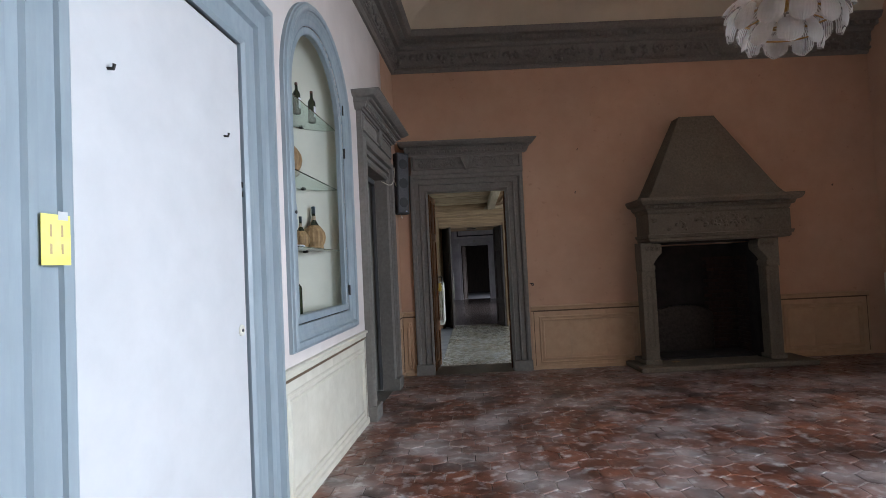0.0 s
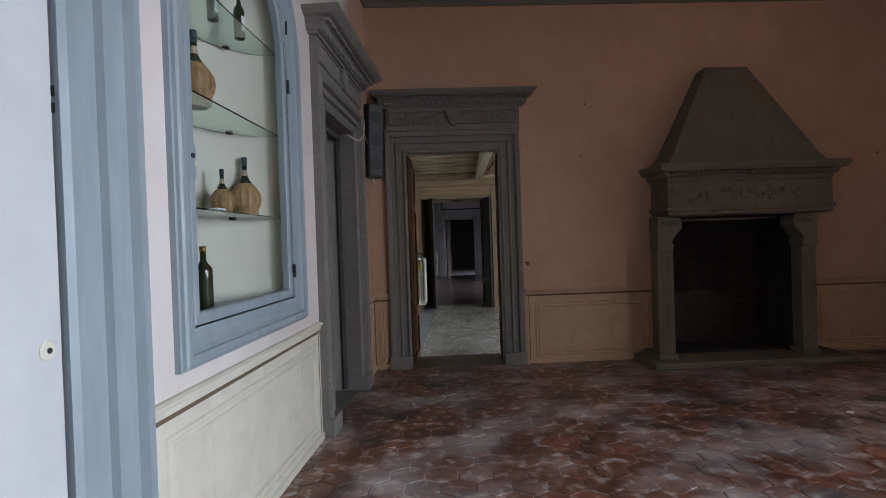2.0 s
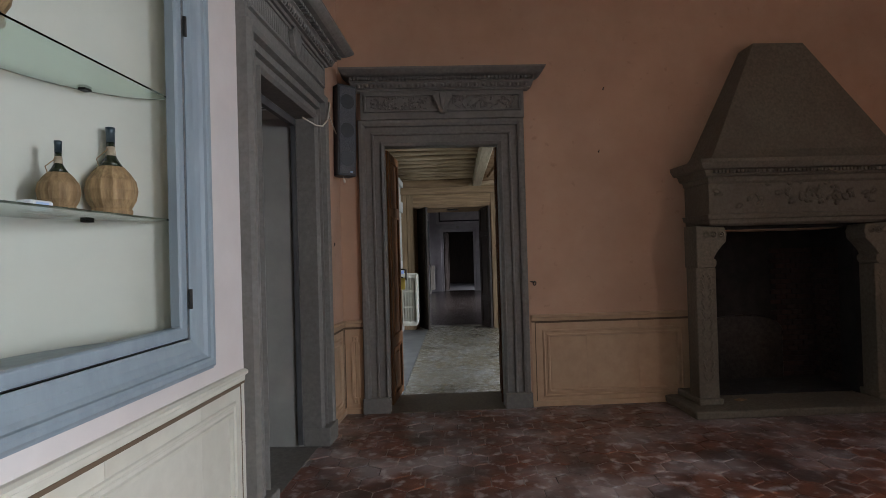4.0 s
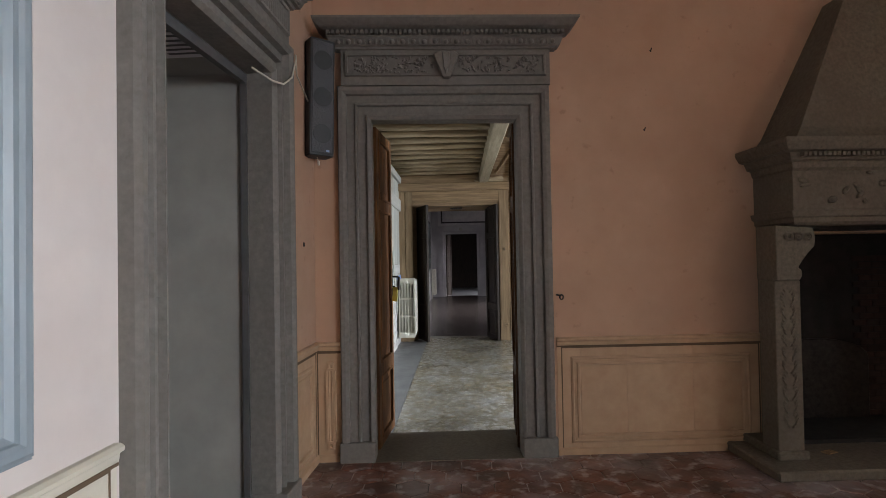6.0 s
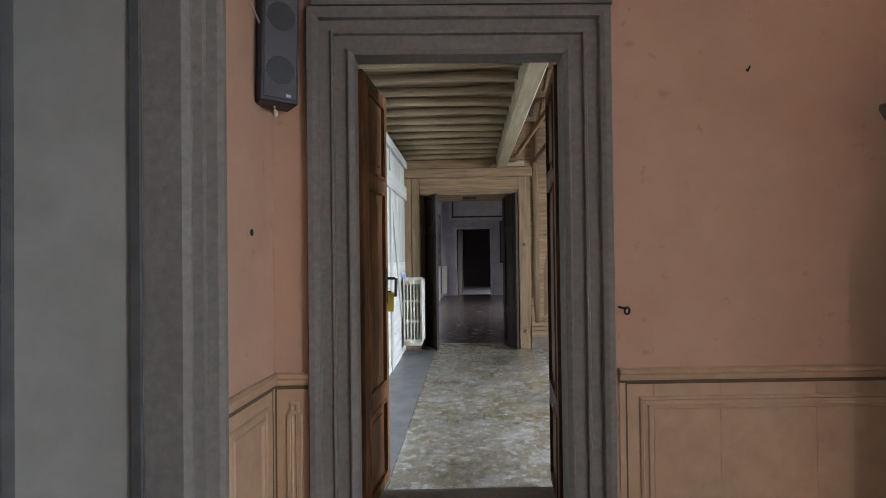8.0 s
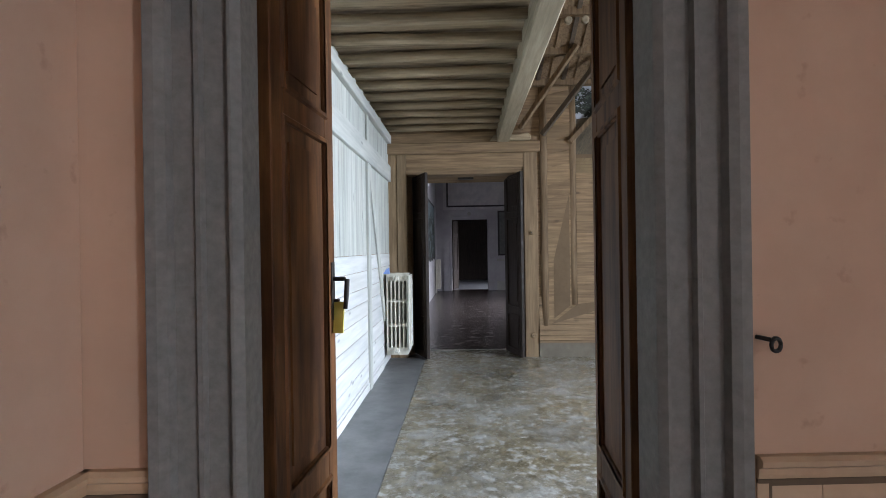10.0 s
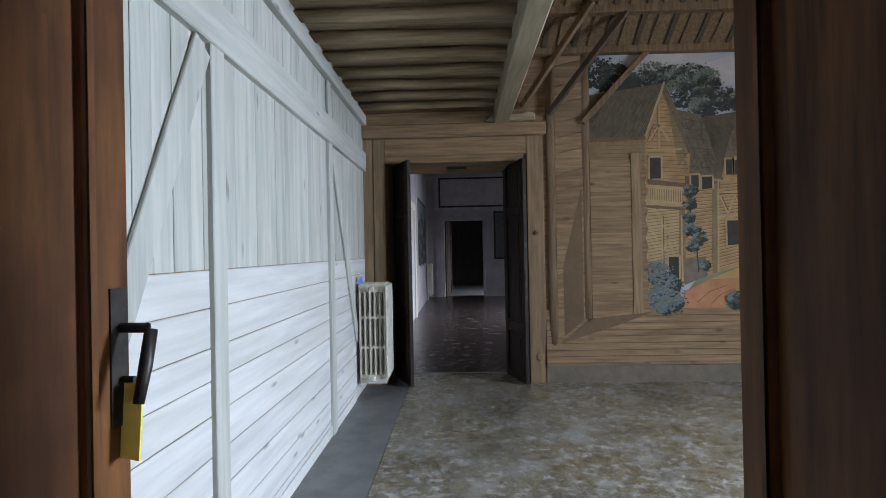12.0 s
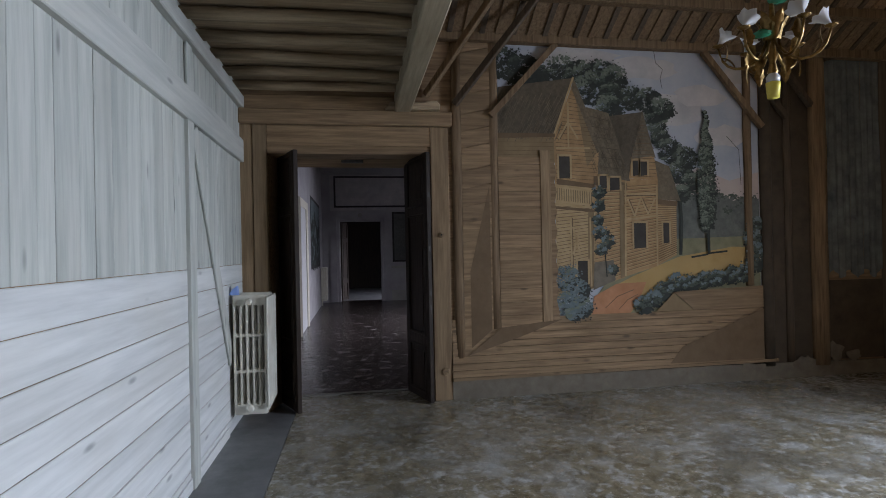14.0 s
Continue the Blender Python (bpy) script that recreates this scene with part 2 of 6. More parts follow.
M["black"] = surface("black_plastic", (0.018, 0.02, 0.023), (0.03, 0.033, 0.037), 60, 0.5, 0.05, vary=0)
M["mesh"] = surface("speaker_mesh", (0.04, 0.043, 0.048), (0.14, 0.147, 0.16), 220, 0.6, 0.6, vary=0)
M["slate"] = surface("slate_grey_paint", (0.070, 0.070, 0.070), (0.105, 0.105, 0.105), 8, 0.6, 0.08, vary=0.04)


# ---- building tools ----
def box(bm, x0, y0, z0, x1, y1, z1):
    vs = [bm.verts.new((x, y, z)) for z in (z0, z1) for y in (y0, y1) for x in (x0, x1)]
    for f in ((0, 2, 3, 1), (4, 5, 7, 6), (0, 1, 5, 4), (2, 6, 7, 3), (0, 4, 6, 2), (1, 3, 7, 5)):
        bm.faces.new([vs[i] for i in f])
    return vs


def boxes(*rows):
    bm = bmesh.new()
    for r in rows:
        box(bm, *r)
    return bm


def slab(points, y0, y1):
    """A flat shape, given as (x, z) points, with a thickness from y0 to y1."""
    bm = bmesh.new()
    a = [bm.verts.new((x, y0, z)) for x, z in points]
    b = [bm.verts.new((x, y1, z)) for x, z in points]
    bm.faces.new(a)
    bm.faces.new(b[::-1])
    for i in range(len(a)):
        j = (i + 1) % len(a)
        bm.faces.new((a[j], a[i], b[i], b[j]))
    bmesh.ops.recalc_face_normals(bm, faces=bm.faces)
    return bm


def sweep(bm, path, profile, closed=False):
    """Runs a moulding along a path of (x, z) points. profile: (outward, proud) pairs; outward is to the left of the way, proud is towards -y."""
    n = len(path)
    rings = []
    for i, (x, z) in enumerate(path):
        into = Vector(path[i]) - Vector(path[i - 1]) if (closed or i) else Vector(path[1]) - Vector(path[0])
        out = Vector(path[(i + 1) % n]) - Vector(path[i]) if (closed or i < n - 1) else into
        into.normalize(), out.normalize()
        na, nb = Vector((-into.y, into.x)), Vector((-out.y, out.x))
        mid = (na + nb).normalized()
        mid /= max(0.3, mid.dot(na))
        rings.append([bm.verts.new((x + mid.x * o, -p, z + mid.y * o)) for o, p in profile])
    for i in range(n if closed else n - 1):
        a, b = rings[i], rings[(i + 1) % n]
        for k in range(len(profile) - 1):
            bm.faces.new((a[k], a[k + 1], b[k + 1], b[k]))
    if not closed and len(profile) > 2:
        bm.faces.new(rings[0][::-1])
        bm.faces.new(rings[-1])
    return bm


def swept(path, profile, closed=False):
    bm = sweep(bmesh.new(), path, profile, closed)
    bmesh.ops.recalc_face_normals(bm, faces=bm.faces)
    return bm


def lathe(profile, seg=20, x=0, y=0, z=0):
    """A turned body: (radius, height) pairs round an upright axis."""
    bm = bmesh.new()
    rings = [[bm.verts.new((x + r * math.cos(2 * math.pi * k / seg), y + r * math.sin(2 * math.pi * k / seg), z + h)) for k in range(seg)] for r, h in profile]
    for a, b in zip(rings, rings[1:]):
        for k in range(seg):
            bm.faces.new((a[k], a[(k + 1) % seg], b[(k + 1) % seg], b[k]))
    bm.faces.new(rings[0][::-1])
    bm.faces.new(rings[-1])
    return bm


def tube(points, radius, seg=8):
    """A round bar through points."""
    bm = bmesh.new()
    rings = []
    for i, p in enumerate(points):
        p = Vector(p)
        d = (Vector(points[min(i + 1, len(points) - 1)]) - Vector(points[max(i - 1, 0)])).normalized()
        side = d.cross(Vector((0, 0, 1)) if abs(d.z) < 0.9 else Vector((0, 1, 0))).normalized()
        up = side.cross(d)
        r = radius[i] if isinstance(radius, (list, tuple)) else radius
        rings.append([bm.verts.new(p + side * r * math.cos(2 * math.pi * k / seg) + up * r * math.sin(2 * math.pi * k / seg)) for k in range(seg)])
    for a, b in zip(rings, rings[1:]):
        for k in range(seg):
            bm.faces.new((a[k], a[(k + 1) % seg], b[(k + 1) % seg], b[k]))
    bm.faces.new(rings[0][::-1])
    bm.faces.new(rings[-1])
    bmesh.ops.recalc_face_normals(bm, faces=bm.faces)
    return bm


def timber(a, b, wide, high):
    """A squared timber from a to b."""
    a, b = Vector(a), Vector(b)
    d = (b - a).normalized()
    side = d.cross(Vector((0, 0, 1)))
    side = side.normalized() if side.length > 1e-3 else Vector((1, 0, 0))
    up = side.cross(d)
    bm = bmesh.new()
    rings = [[bm.verts.new(p + side * wide / 2 * s + up * high / 2 * u) for s, u in ((-1, -1), (1, -1), (1, 1), (-1, 1))] for p in (a, b)]
    for k in range(4):
        bm.faces.new((rings[0][k], rings[0][(k + 1) % 4], rings[1][(k + 1) % 4], rings[1][k]))
    bm.faces.new(rings[0][::-1])
    bm.faces.new(rings[1])
    bmesh.ops.recalc_face_normals(bm, faces=bm.faces)
    return bm


def mesh_of(name, bm, material, smooth=False, bevel=0.0):
    if bevel:
        bmesh.ops.bevel(bm, geom=list(bm.edges), offset=bevel, segments=1, affect="EDGES", clamp_overlap=True)
    me = bpy.data.meshes.new(name)
    if smooth:
        for f in bm.faces:
            f.smooth = True
    bm.to_mesh(me)
    bm.free()
    me.materials.append(M[material] if isinstance(material, str) else material)
    return me


def part(name, bm, material, parent=None, label="", smooth=False, bevel=0.0, at=None):
    ob = new(name, mesh_of(name, bm, material, smooth, bevel))
    ob.parent = parent
    if at is not None:
        ob.matrix_basis = at
    if label:
        ob["label"] = label
    return ob


def piece(name, mesh, parent, at=None):
    """One more object on a shared mesh."""
    ob = new(name, mesh)
    ob.parent = parent
    if at is not None:
        ob.matrix_basis = at
    return ob


def thing(name, at, label, category, group="", kind=""):
    """An empty at a thing's base that holds its parts."""
    ob = new(name)
    ob.matrix_basis = at
    ob.empty_display_size = 0.05
    return tagged(ob, label, category, group, kind)


def setting(name, bm, material, label, category, at=None, smooth=False, bevel=0.0):
    ob = part(name, bm, material, None, "", smooth, bevel, at)
    return tagged(ob, label, category, kind="structure")


# wall frames: x to the right along the wall, -y out of it, z up
SKEW = 3.5
FRONT = pose(-0.90, 7.56, 0, 0, 0, SKEW)
LEFT = pose(-0.90, 7.56, 0, 0, 0, 90 - 2.2)
FAR = pose(0, 13.57, 0)
SIDE = pose(-0.925, 0, 0, 0, 0, 90)
FLOOR2 = -0.03


# ---- structure ----
def walling(x0, x1, z0, z1, thick, holes=()):
    """A wall with square holes (x0, x1, z0, z1) through it."""
    bm = bmesh.new()
    xs = sorted({x0, x1, *[h[0] for h in holes], *[h[1] for h in holes]})
    for a, b in zip(xs, xs[1:]):
        z = z0
        for h in sorted((h for h in holes if h[0] <= a and h[1] >= b), key=lambda h: h[2]):
            if h[2] > z:
                box(bm, a, 0, z, b, thick, h[2])
            z = h[3]
        if z < z1:
            box(bm, a, 0, z, b, thick, z1)
    return bm


TOP1 = 5.1
# room one: the hall with the fireplace
setting("wall_north", walling(-0.8, 7.7, -0.1, TOP1, 0.55, [(0.35, 1.73, -0.1, 2.98), (3.53, 5.06, 0.07, 1.68)]), "pink", "pink plaster wall with hairline stains", "wall", FRONT)
NICHE = (-3.42, 0.645, 1.167, 2.795)  # centre, half width, sill, springing
nc, nr, nz0, nz1 = NICHE
setting("wall_west_1", walling(-12.5, -1.0, -0.1, TOP1, 0.7, [(-5.99, -4.81, -0.1, 2.77), (nc - nr, nc + nr, nz0, nz1 + nr), (-2.05, -0.84, -0.1, 2.71)]), "pale", "pale pinkish plaster wall", "wall", LEFT)
setting("wall_west_2", walling(-1.0, -0.005, -0.1, TOP1, 0.7, [(-1.0, -0.84, -0.1, 2.71)]), "pink", "pink plaster wall in the corner", "wall", LEFT)
arc = [(nr * math.cos(a), nr * math.sin(a)) for a in [math.pi * k / 24 for k in range(25)]]
for side in (1, -1):
    pts = [(nc + side * x, nz1 + z) for x, z in arc[:13]]
    pts += [(nc, nz1 + nr + 0.001), (nc + side * nr, nz1 + nr + 0.001)]
    setting("wall_west_spandrel", slab(pts, 0, 0.2), "pale", "pale plaster round the arched niche", "wall", LEFT)

# the hollow of the niche: a half round back with a half dome
bm = bmesh.new()
rows = []
DEPTH = 0.42
heights = [(nz0, 1.0), (1.7, 1.0), (2.3, 1.0), (nz1, 1.0)] + [(nz1 + nr * math.sin(a), math.cos(a)) for a in [math.pi / 2 * k / 10 for k in range(1, 11)]]
for z, s in heights:
    rows.append([bm.verts.new((nc + nr * 1.0 * s * math.cos(a), 0.05 + DEPTH * s * math.sin(a), z)) for a in [math.pi * k / 24 for k in range(25)]])
for a, b in zip(rows, rows[1:]):
    for k in range(24):
        bm.faces.new((a[k], a[k + 1], b[k + 1], b[k]))
setting("wall_niche", bm, "niche", "pale curved back of the arched niche", "wall", LEFT, smooth=True)
bm = bmesh.new()
bm.faces.new([bm.verts.new((nc + nr * math.cos(math.pi * k / 24), 0.05 + DEPTH * math.sin(math.pi * k / 24), nz0 + 0.012)) for k in range(25)])
setting("wall_niche_floor", bm, "blue", "blue grey painted floor of the niche", "shelf", LEFT)

setting("wall_east_1", walling(-6, 8.6, -0.1, TOP1, 0.95, [(yc - w / 2, yc + w / 2, z0, z1) for yc, z0, z1, w, p in ROOM1_WINDOWS]), "pink", "pink plaster window wall", "wall",
        pose(R1X, 0, 0) @ Matrix(((0, 1, 0, 0), (1, 0, 0, 0), (0, 0, 1, 0), (0, 0, 0, 1))))
# unseen wall; its dark colour is chosen to soak up bounced light
setting("wall_south", walling(-2.5, 7, -0.1, TOP1, 0.4), "darkwood_and_gloom", "unseen end wall, made dark to cut bounced light", "wall", pose(0, -4.9, 0))
setting("ceiling_1", boxes((-2.2, -5, TOP1, 7, 8.6, TOP1 + 0.15)), "ceiling", "cream plaster ceiling with hairline cracks", "ceiling")
setting("floor_1", boxes((-2.2, -5, -0.2, 7, 8.1, -0.005)), "mortar", "dusty mortar bed of the tiled floor", "floor")

# cove between cornice and ceiling
for fr, a, b in ((FRONT, 0.0, 7.6), (LEFT, -12.4, 0.0)):
    prof = [(0.0, 0.34)] + [(0.27 * math.sin(t), 0.34 + 0.55 * (1 - math.cos(t))) for t in [math.pi / 2 * k / 8 for k in range(1, 9)]]
    setting("ceiling_cove", swept([(a, 4.83), (b, 4.83)], prof), "ceiling", "cream plaster cove above the cornice", "ceiling", fr, smooth=True)

# room two
FW2 = 13.57
setting("wall_west_3", walling(8.05, FW2 + 0.5, -0.2, 4.6, 0.4), "tan_v", "wall painted as pale wooden boarding", "wall", SIDE)
setting("wall_far", walling(-1.3, 7.2, -0.2, 4.8, 0.5, [(-0.66, 0.96, -0.2, 2.52)]), "tan_h", "end wall painted as tan boarding", "wall", FAR)
setting("wall_east_2", walling(8.0, 14.1, -0.2, 4.8, 0.95, [(yc - w / 2, yc + w / 2, z0, z1) for yc, z0, z1, w, p in ROOM2_WINDOWS]), "tan_h", "window wall painted as tan boarding", "wall",
        pose(R2X, 0, 0) @ Matrix(((0, 1, 0, 0), (1, 0, 0, 0), (0, 0, 1, 0), (0, 0, 0, 1))))
setting("ceiling_2", boxes((-1.3, 8.0, 3.2, 0.68, 13.6, 3.3)), "beam_x", "boarded wooden ceiling between joists", "ceiling")
setting("ceiling_3", boxes((0.6, 8.0, 4.45, 7.3, 13.6, 4.6), (0.66, 8.0, 3.2, 0.72, 13.6, 4.5)), "beam_x", "high ceiling painted as old boards", "ceiling")
setting("floor_2", boxes((-0.42, 8.15, -0.2, 7.3, 14.05, FLOOR2)), "screed", "worn waxed floor with scratches and dust", "floor")
setting("floor_3", boxes((-1.3, 8.15, -0.2, -0.424, 14.05, FLOOR2)), "cement", "smooth grey cement band along the wall", "floor")
# darker stone here stands in for the shadow lying on the threshold
setting("threshold_1", boxes((0.34, -0.05, -0.15, 1.74, 0.62, 0.004)), "firestone", "worn stone threshold, coloured darker for the doorway's shadow", "threshold", FRONT)
setting("wall_north_back", walling(-0.6, 8.0, -0.2, 4.6, 0.06, [(0.34, 1.74, -0.2, 3.0)]), "tan_h", "near wall painted as tan boarding", "wall", FRONT @ pose(0, 0.555, 0))
setting("wall_reveal_2", boxes((0.345, 0.12, 0.0, 0.355, 0.552, 2.97), (1.725, 0.12, 0.0, 1.735, 0.552, 2.97), (0.345, 0.12, 2.972, 1.735, 0.552, 2.99)), "plaster", "grey lining of the doorway", "door frame", FRONT)

# room three and the dark room behind it
Y3, Y4 = 25.2, 31.5
setting("wall_west_4", walling(14.0, Y3 + 0.5, -0.2, 4.6, 0.3), "roomwhite", "lilac grey plaster wall", "wall", pose(-0.88, 0, 0, 0, 0, 90))
setting("wall_far_2", walling(-1.3, 6, -0.2, 4.6, 0.4, [(-0.33, 0.96, -0.2, 2.52)]), "roomwhite", "lilac grey plaster end wall", "wall", pose(0, Y3, 0))
setting("wall_east_3", walling(14.0, Y3, -0.2, 4.6, 0.95, [(yc - w / 2, yc + w / 2, z0, z1) for yc, z0, z1, w, p in ROOM3_WINDOWS]), "roomwhite", "lilac grey window wall", "wall",
        pose(R3X, 0, 0) @ Matrix(((0, 1, 0, 0), (1, 0, 0, 0), (0, 0, 1, 0), (0, 0, 0, 1))))
setting("ceiling_4", boxes((-1.3, 14.0, 4.2, 6, Y3 + 0.4, 4.4)), "roomwhite", "grey plaster ceiling", "ceiling")
setting("floor_4", boxes((-1.3, 14.06, -0.2, 6, Y3 + 0.5, FLOOR2 - 0.004)), "dark_floor", "worn dark floor with pale dust", "floor")
# the last room's shade is put into near-black walls and ceiling
setting("wall_far_3", walling(-2.5, 5.5, -0.2, 4, 0.3), "darkwood_and_gloom", "wall of the last room, its gloom put into a near-black colour", "wall", pose(0, Y4, 0))
setting("wall_west_5", boxes((-2.6, Y3 + 0.3, -0.2, -2.4, Y4 + 0.2, 4)), "darkwood_and_gloom", "side wall of the last room, coloured near-black for the gloom", "wall")
setting("wall_east_4", walling(Y3 + 0.3, Y4 + 0.2, -0.2, 4, 0.95, [(yc - w / 2, yc + w / 2, z0, z1) for yc, z0, z1, w, p in ROOM4_WINDOWS]), "darkwood_and_gloom", "window wall of the last room, coloured near-black for the gloom", "wall",
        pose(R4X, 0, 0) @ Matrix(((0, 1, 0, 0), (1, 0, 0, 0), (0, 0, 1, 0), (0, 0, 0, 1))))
setting("ceiling_5", boxes((-2.6, Y3 + 0.4, 3.8, 5.5, Y4 + 0.2, 4)), "darkwood_and_gloom", "ceiling of the last room, coloured near-black for the gloom", "ceiling")
setting("floor_5", boxes((-2.6, Y3 + 0.5, -0.2, 5.5, Y4 + 0.2, FLOOR2 - 0.006)), "cement", "grey floor of the last room", "floor")


# windows: a casement frame with panes in each opening
M["pane"] = glassy("window_glass", (1, 1, 1), 0.0)
M["windowpaint"] = plain("white_window_paint", (0.7, 0.7, 0.68), 0.5)
for wall_x, rows in ((R1X, ROOM1_WINDOWS), (R2X, ROOM2_WINDOWS), (R3X, ROOM3_WINDOWS), (R4X, ROOM4_WINDOWS)):
    for yc, z0, z1, w, p in rows:
        wnd = thing("window_1", pose(wall_x + 0.84, yc, z0), "white casement window with glass panes", "window", kind="structure")
        h = z1 - z0
        part("window_frame", boxes((0, -w / 2, 0, 0.06, w / 2, 0.06), (0, -w / 2, h - 0.06, 0.06, w / 2, h), (0, -w / 2, 0.06, 0.06, -w / 2 + 0.06, h - 0.06), (0, w / 2 - 0.06, 0.06, 0.06, w / 2, h - 0.06), (0, -0.04, 0.06, 0.06, 0.04, h - 0.06)), "windowpaint", wnd)
        for s in (-1, 1):
            pane = part("pane", boxes((0.025, min(s * 0.04, s * (w / 2 - 0.06)), 0.06, 0.031, max(s * 0.04, s * (w / 2 - 0.06)), h - 0.06)), "pane", wnd)
            pane.visible_shadow = False


# ---- stonework and joinery of room one ----
ARCHITRAVE = [(0.0, -0.12), (0.0, 0.03), (0.022, 0.052), (0.03, 0.052), (0.036, 0.018), (0.095, 0.018), (0.10, 0.054), (0.112, 0.054), (0.119, 0.032), (0.170, 0.032), (0.177, 0.074), (0.20, 0.088), (0.226, 0.088), (0.235, 0.06), (0.235, 0.0)]


def portal(fr, x0, x1, top, label, ornament=True, group="stone doorways of the hall", wide=0.235, flat=1.0, crown=None):
    """A carved stone doorway: jambs and lintel, plinths, frieze and cornice, with its opening from x0 to x1."""
    w = wide
    profile = [(o * wide / 0.235, q if q < 0 else q * flat) for o, q in ARCHITRAVE]
    p = thing("stone_doorway", fr, label, "doorway", group)
    part("jamb", swept([(x0, 0.15), (x0, 1.4)], profile), "stone", p)
    part("jamb", swept([(x1, 1.4), (x1, 0.15)], profile), "stone", p)
    part("lintel", swept([(x0, 1.4), (x0, top), (x1, top), (x1, 1.4)], profile), "stone", p)
    for a, b in ((x0 - w - 0.012, x0 - 0.0), (x1 + 0.0, x1 + w + 0.012)):
        part("plinth", boxes((a, -0.10 * flat, 0, b, 0.121, 0.15)), "stone", p, bevel=0.006)
    z = top + w
    a, b = crown or (x0 - w, x1 + w)
    part("frieze", boxes((a, -0.055, z, b, 0.0, z + 0.27)), "stone", p)
    part("frieze_frame", swept([(a + 0.03, z + 0.065), (b - 0.03, z + 0.065), (b - 0.03, z + 0.245), (a + 0.03, z + 0.245)], [(0.0, 0.055), (0.006, 0.075), (0.022, 0.075), (0.026, 0.055)], True), "stone", p)
    # carved foliage of the frieze: many small curled leaves on either side of a shield
    if ornament:
        rng = random.Random(5)
        bm = bmesh.new()
        mid = (a + b) / 2
        for k in range(230):
            x = rng.uniform(a + 0.09, b - 0.09)
            if abs(x - mid) < 0.10:
                continue
            zz = rng.uniform(z + 0.09, z + 0.22)
            m = pose(x, -0.056, zz, 0, rng.uniform(0, 360), 0) @ Matrix.Diagonal((rng.uniform(0.012, 0.026), rng.uniform(0.008, 0.017), rng.uniform(0.006, 0.011), 1))
            bmesh.ops.create_icosphere(bm, subdivisions=1, radius=1, matrix=m)
        tagged(part("carved_foliage", bm, "stone", p, smooth=True), kind="stuff")
        shield = [(-0.055, 0.25), (0.055, 0.25), (0.10, 0.22), (0.062, 0.13), (0.03, 0.045), (-0.03, 0.045), (-0.062, 0.13), (-0.10, 0.22)]
        part("shield", slab([(mid + x, z + zz) for x, zz in shield], -0.105, -0.05), "stone", p, bevel=0.008)
        part("shield_ridge", slab([(mid + x, z + zz) for x, zz in ((-0.03, 0.235), (0.03, 0.235), (0.022, 0.12), (0, 0.06), (-0.022, 0.12))], -0.118, -0.1), "stone", p, bevel=0.006)
    z += 0.27
    bed = [(0.0, 0.0), (0.0, 0.075), (0.015, 0.085), (0.015, 0.11), (0.062, 0.135), (0.07, 0.15), (0.105, 0.15), (0.115, 0.22), (0.125, 0.24), (0.15, 0.28), (0.165, 0.285), (0.165, 0.0)]
    # cornice with returned ends
    bm = bmesh.new()
    rings = []
    for x, s in ((a, -1), (b, 1)):
        rings.append([bm.verts.new((x + s * q * 0.62, -q, z + o)) for o, q in bed])
    for k in range(len(bed) - 1):
        bm.faces.new((rings[0][k], rings[0][k + 1], rings[1][k + 1], rings[1][k]))
    for r, x in zip(rings, (a, b)):
        back = [bm.verts.new((v.co.x, 0.0, v.co.z)) for v in r]
        for k in range(len(r) - 1):
            bm.faces.new((r[k], r[k + 1], back[k + 1], back[k]))
    bmesh.ops.recalc_face_normals(bm, faces=bm.faces)
    part("cornice", bm, "stone", p)
    egg = mesh_of("egg", lathe([(0.004, -0.02), (0.016, -0.014), (0.021, 0.0), (0.016, 0.014), (0.004, 0.02)], 8), "stone", True)
    n = int((b - a + 0.1) / 0.078)
    for k in range(n):
        x = a - 0.05 + (b - a + 0.1) * (k + 0.5) / n
        piece("egg", egg, p, pose(x, -0.118, z + 0.038))
    dart = mesh_of("dart", boxes((-0.004, -0.012, -0.02, 0.004, 0.012, 0.02)), "stone")
    for k in range(n - 1):
        x = a - 0.05 + (b - a + 0.1) * (k + 1) / n
        piece("dart", dart, p, pose(x, -0.12, z + 0.038))
    dentil = mesh_of("dentil", boxes((-0.0105, -0.03, -0.0125, 0.0105, 0.02, 0.0125)), "stone")
    n = int((b - a + 0.2) / 0.036)
    for k in range(n):
        piece("dentil", dentil, p, pose(a - 0.09 + (b - a + 0.18) * (k + 0.5) / n, -0.16, z + 0.088))
    return p


hall_portal = portal(FRONT, 0.445, 1.565, 2.60, "grey stone doorway with carved frieze and dentilled cornice", wide=0.255, flat=0.62, crown=(0.225, 1.825))
for a, b in ((0.357, 0.443), (1.567, 1.723)):
    part("jamb_return", boxes((a, 0.002, 0.0, b, 0.119, 2.605)), "stone", hall_portal)
part("lintel_return", boxes((0.357, 0.002, 2.602, 1.723, 0.075, 2.975)), "stone", hall_portal)
side_portal = portal(LEFT, -1.99, -0.895, 2.66, "grey stone side doorway with fluted frieze and cornice", ornament=False)
flute = mesh_of("flute", lathe([(0.002, -0.075), (0.011, -0.06), (0.011, 0.06), (0.002, 0.075)], 8), "stone", True)
for k in range(46):
    x = -2.19 + 1.5 * k / 45
    if abs(x + 1.44) > 0.09:
        piece("flute", flute, side_portal, pose(x, -0.058, 2.66 + 0.235 + 0.155))
part("shield", slab([(-1.44 + x, 2.895 + z) for x, z in ((-0.055, 0.25), (0.055, 0.25), (0.085, 0.2), (0.05, 0.11), (0, 0.05), (-0.05, 0.11), (-0.085, 0.2))], -0.1, -0.05), "stone", side_portal, bevel=0.01)

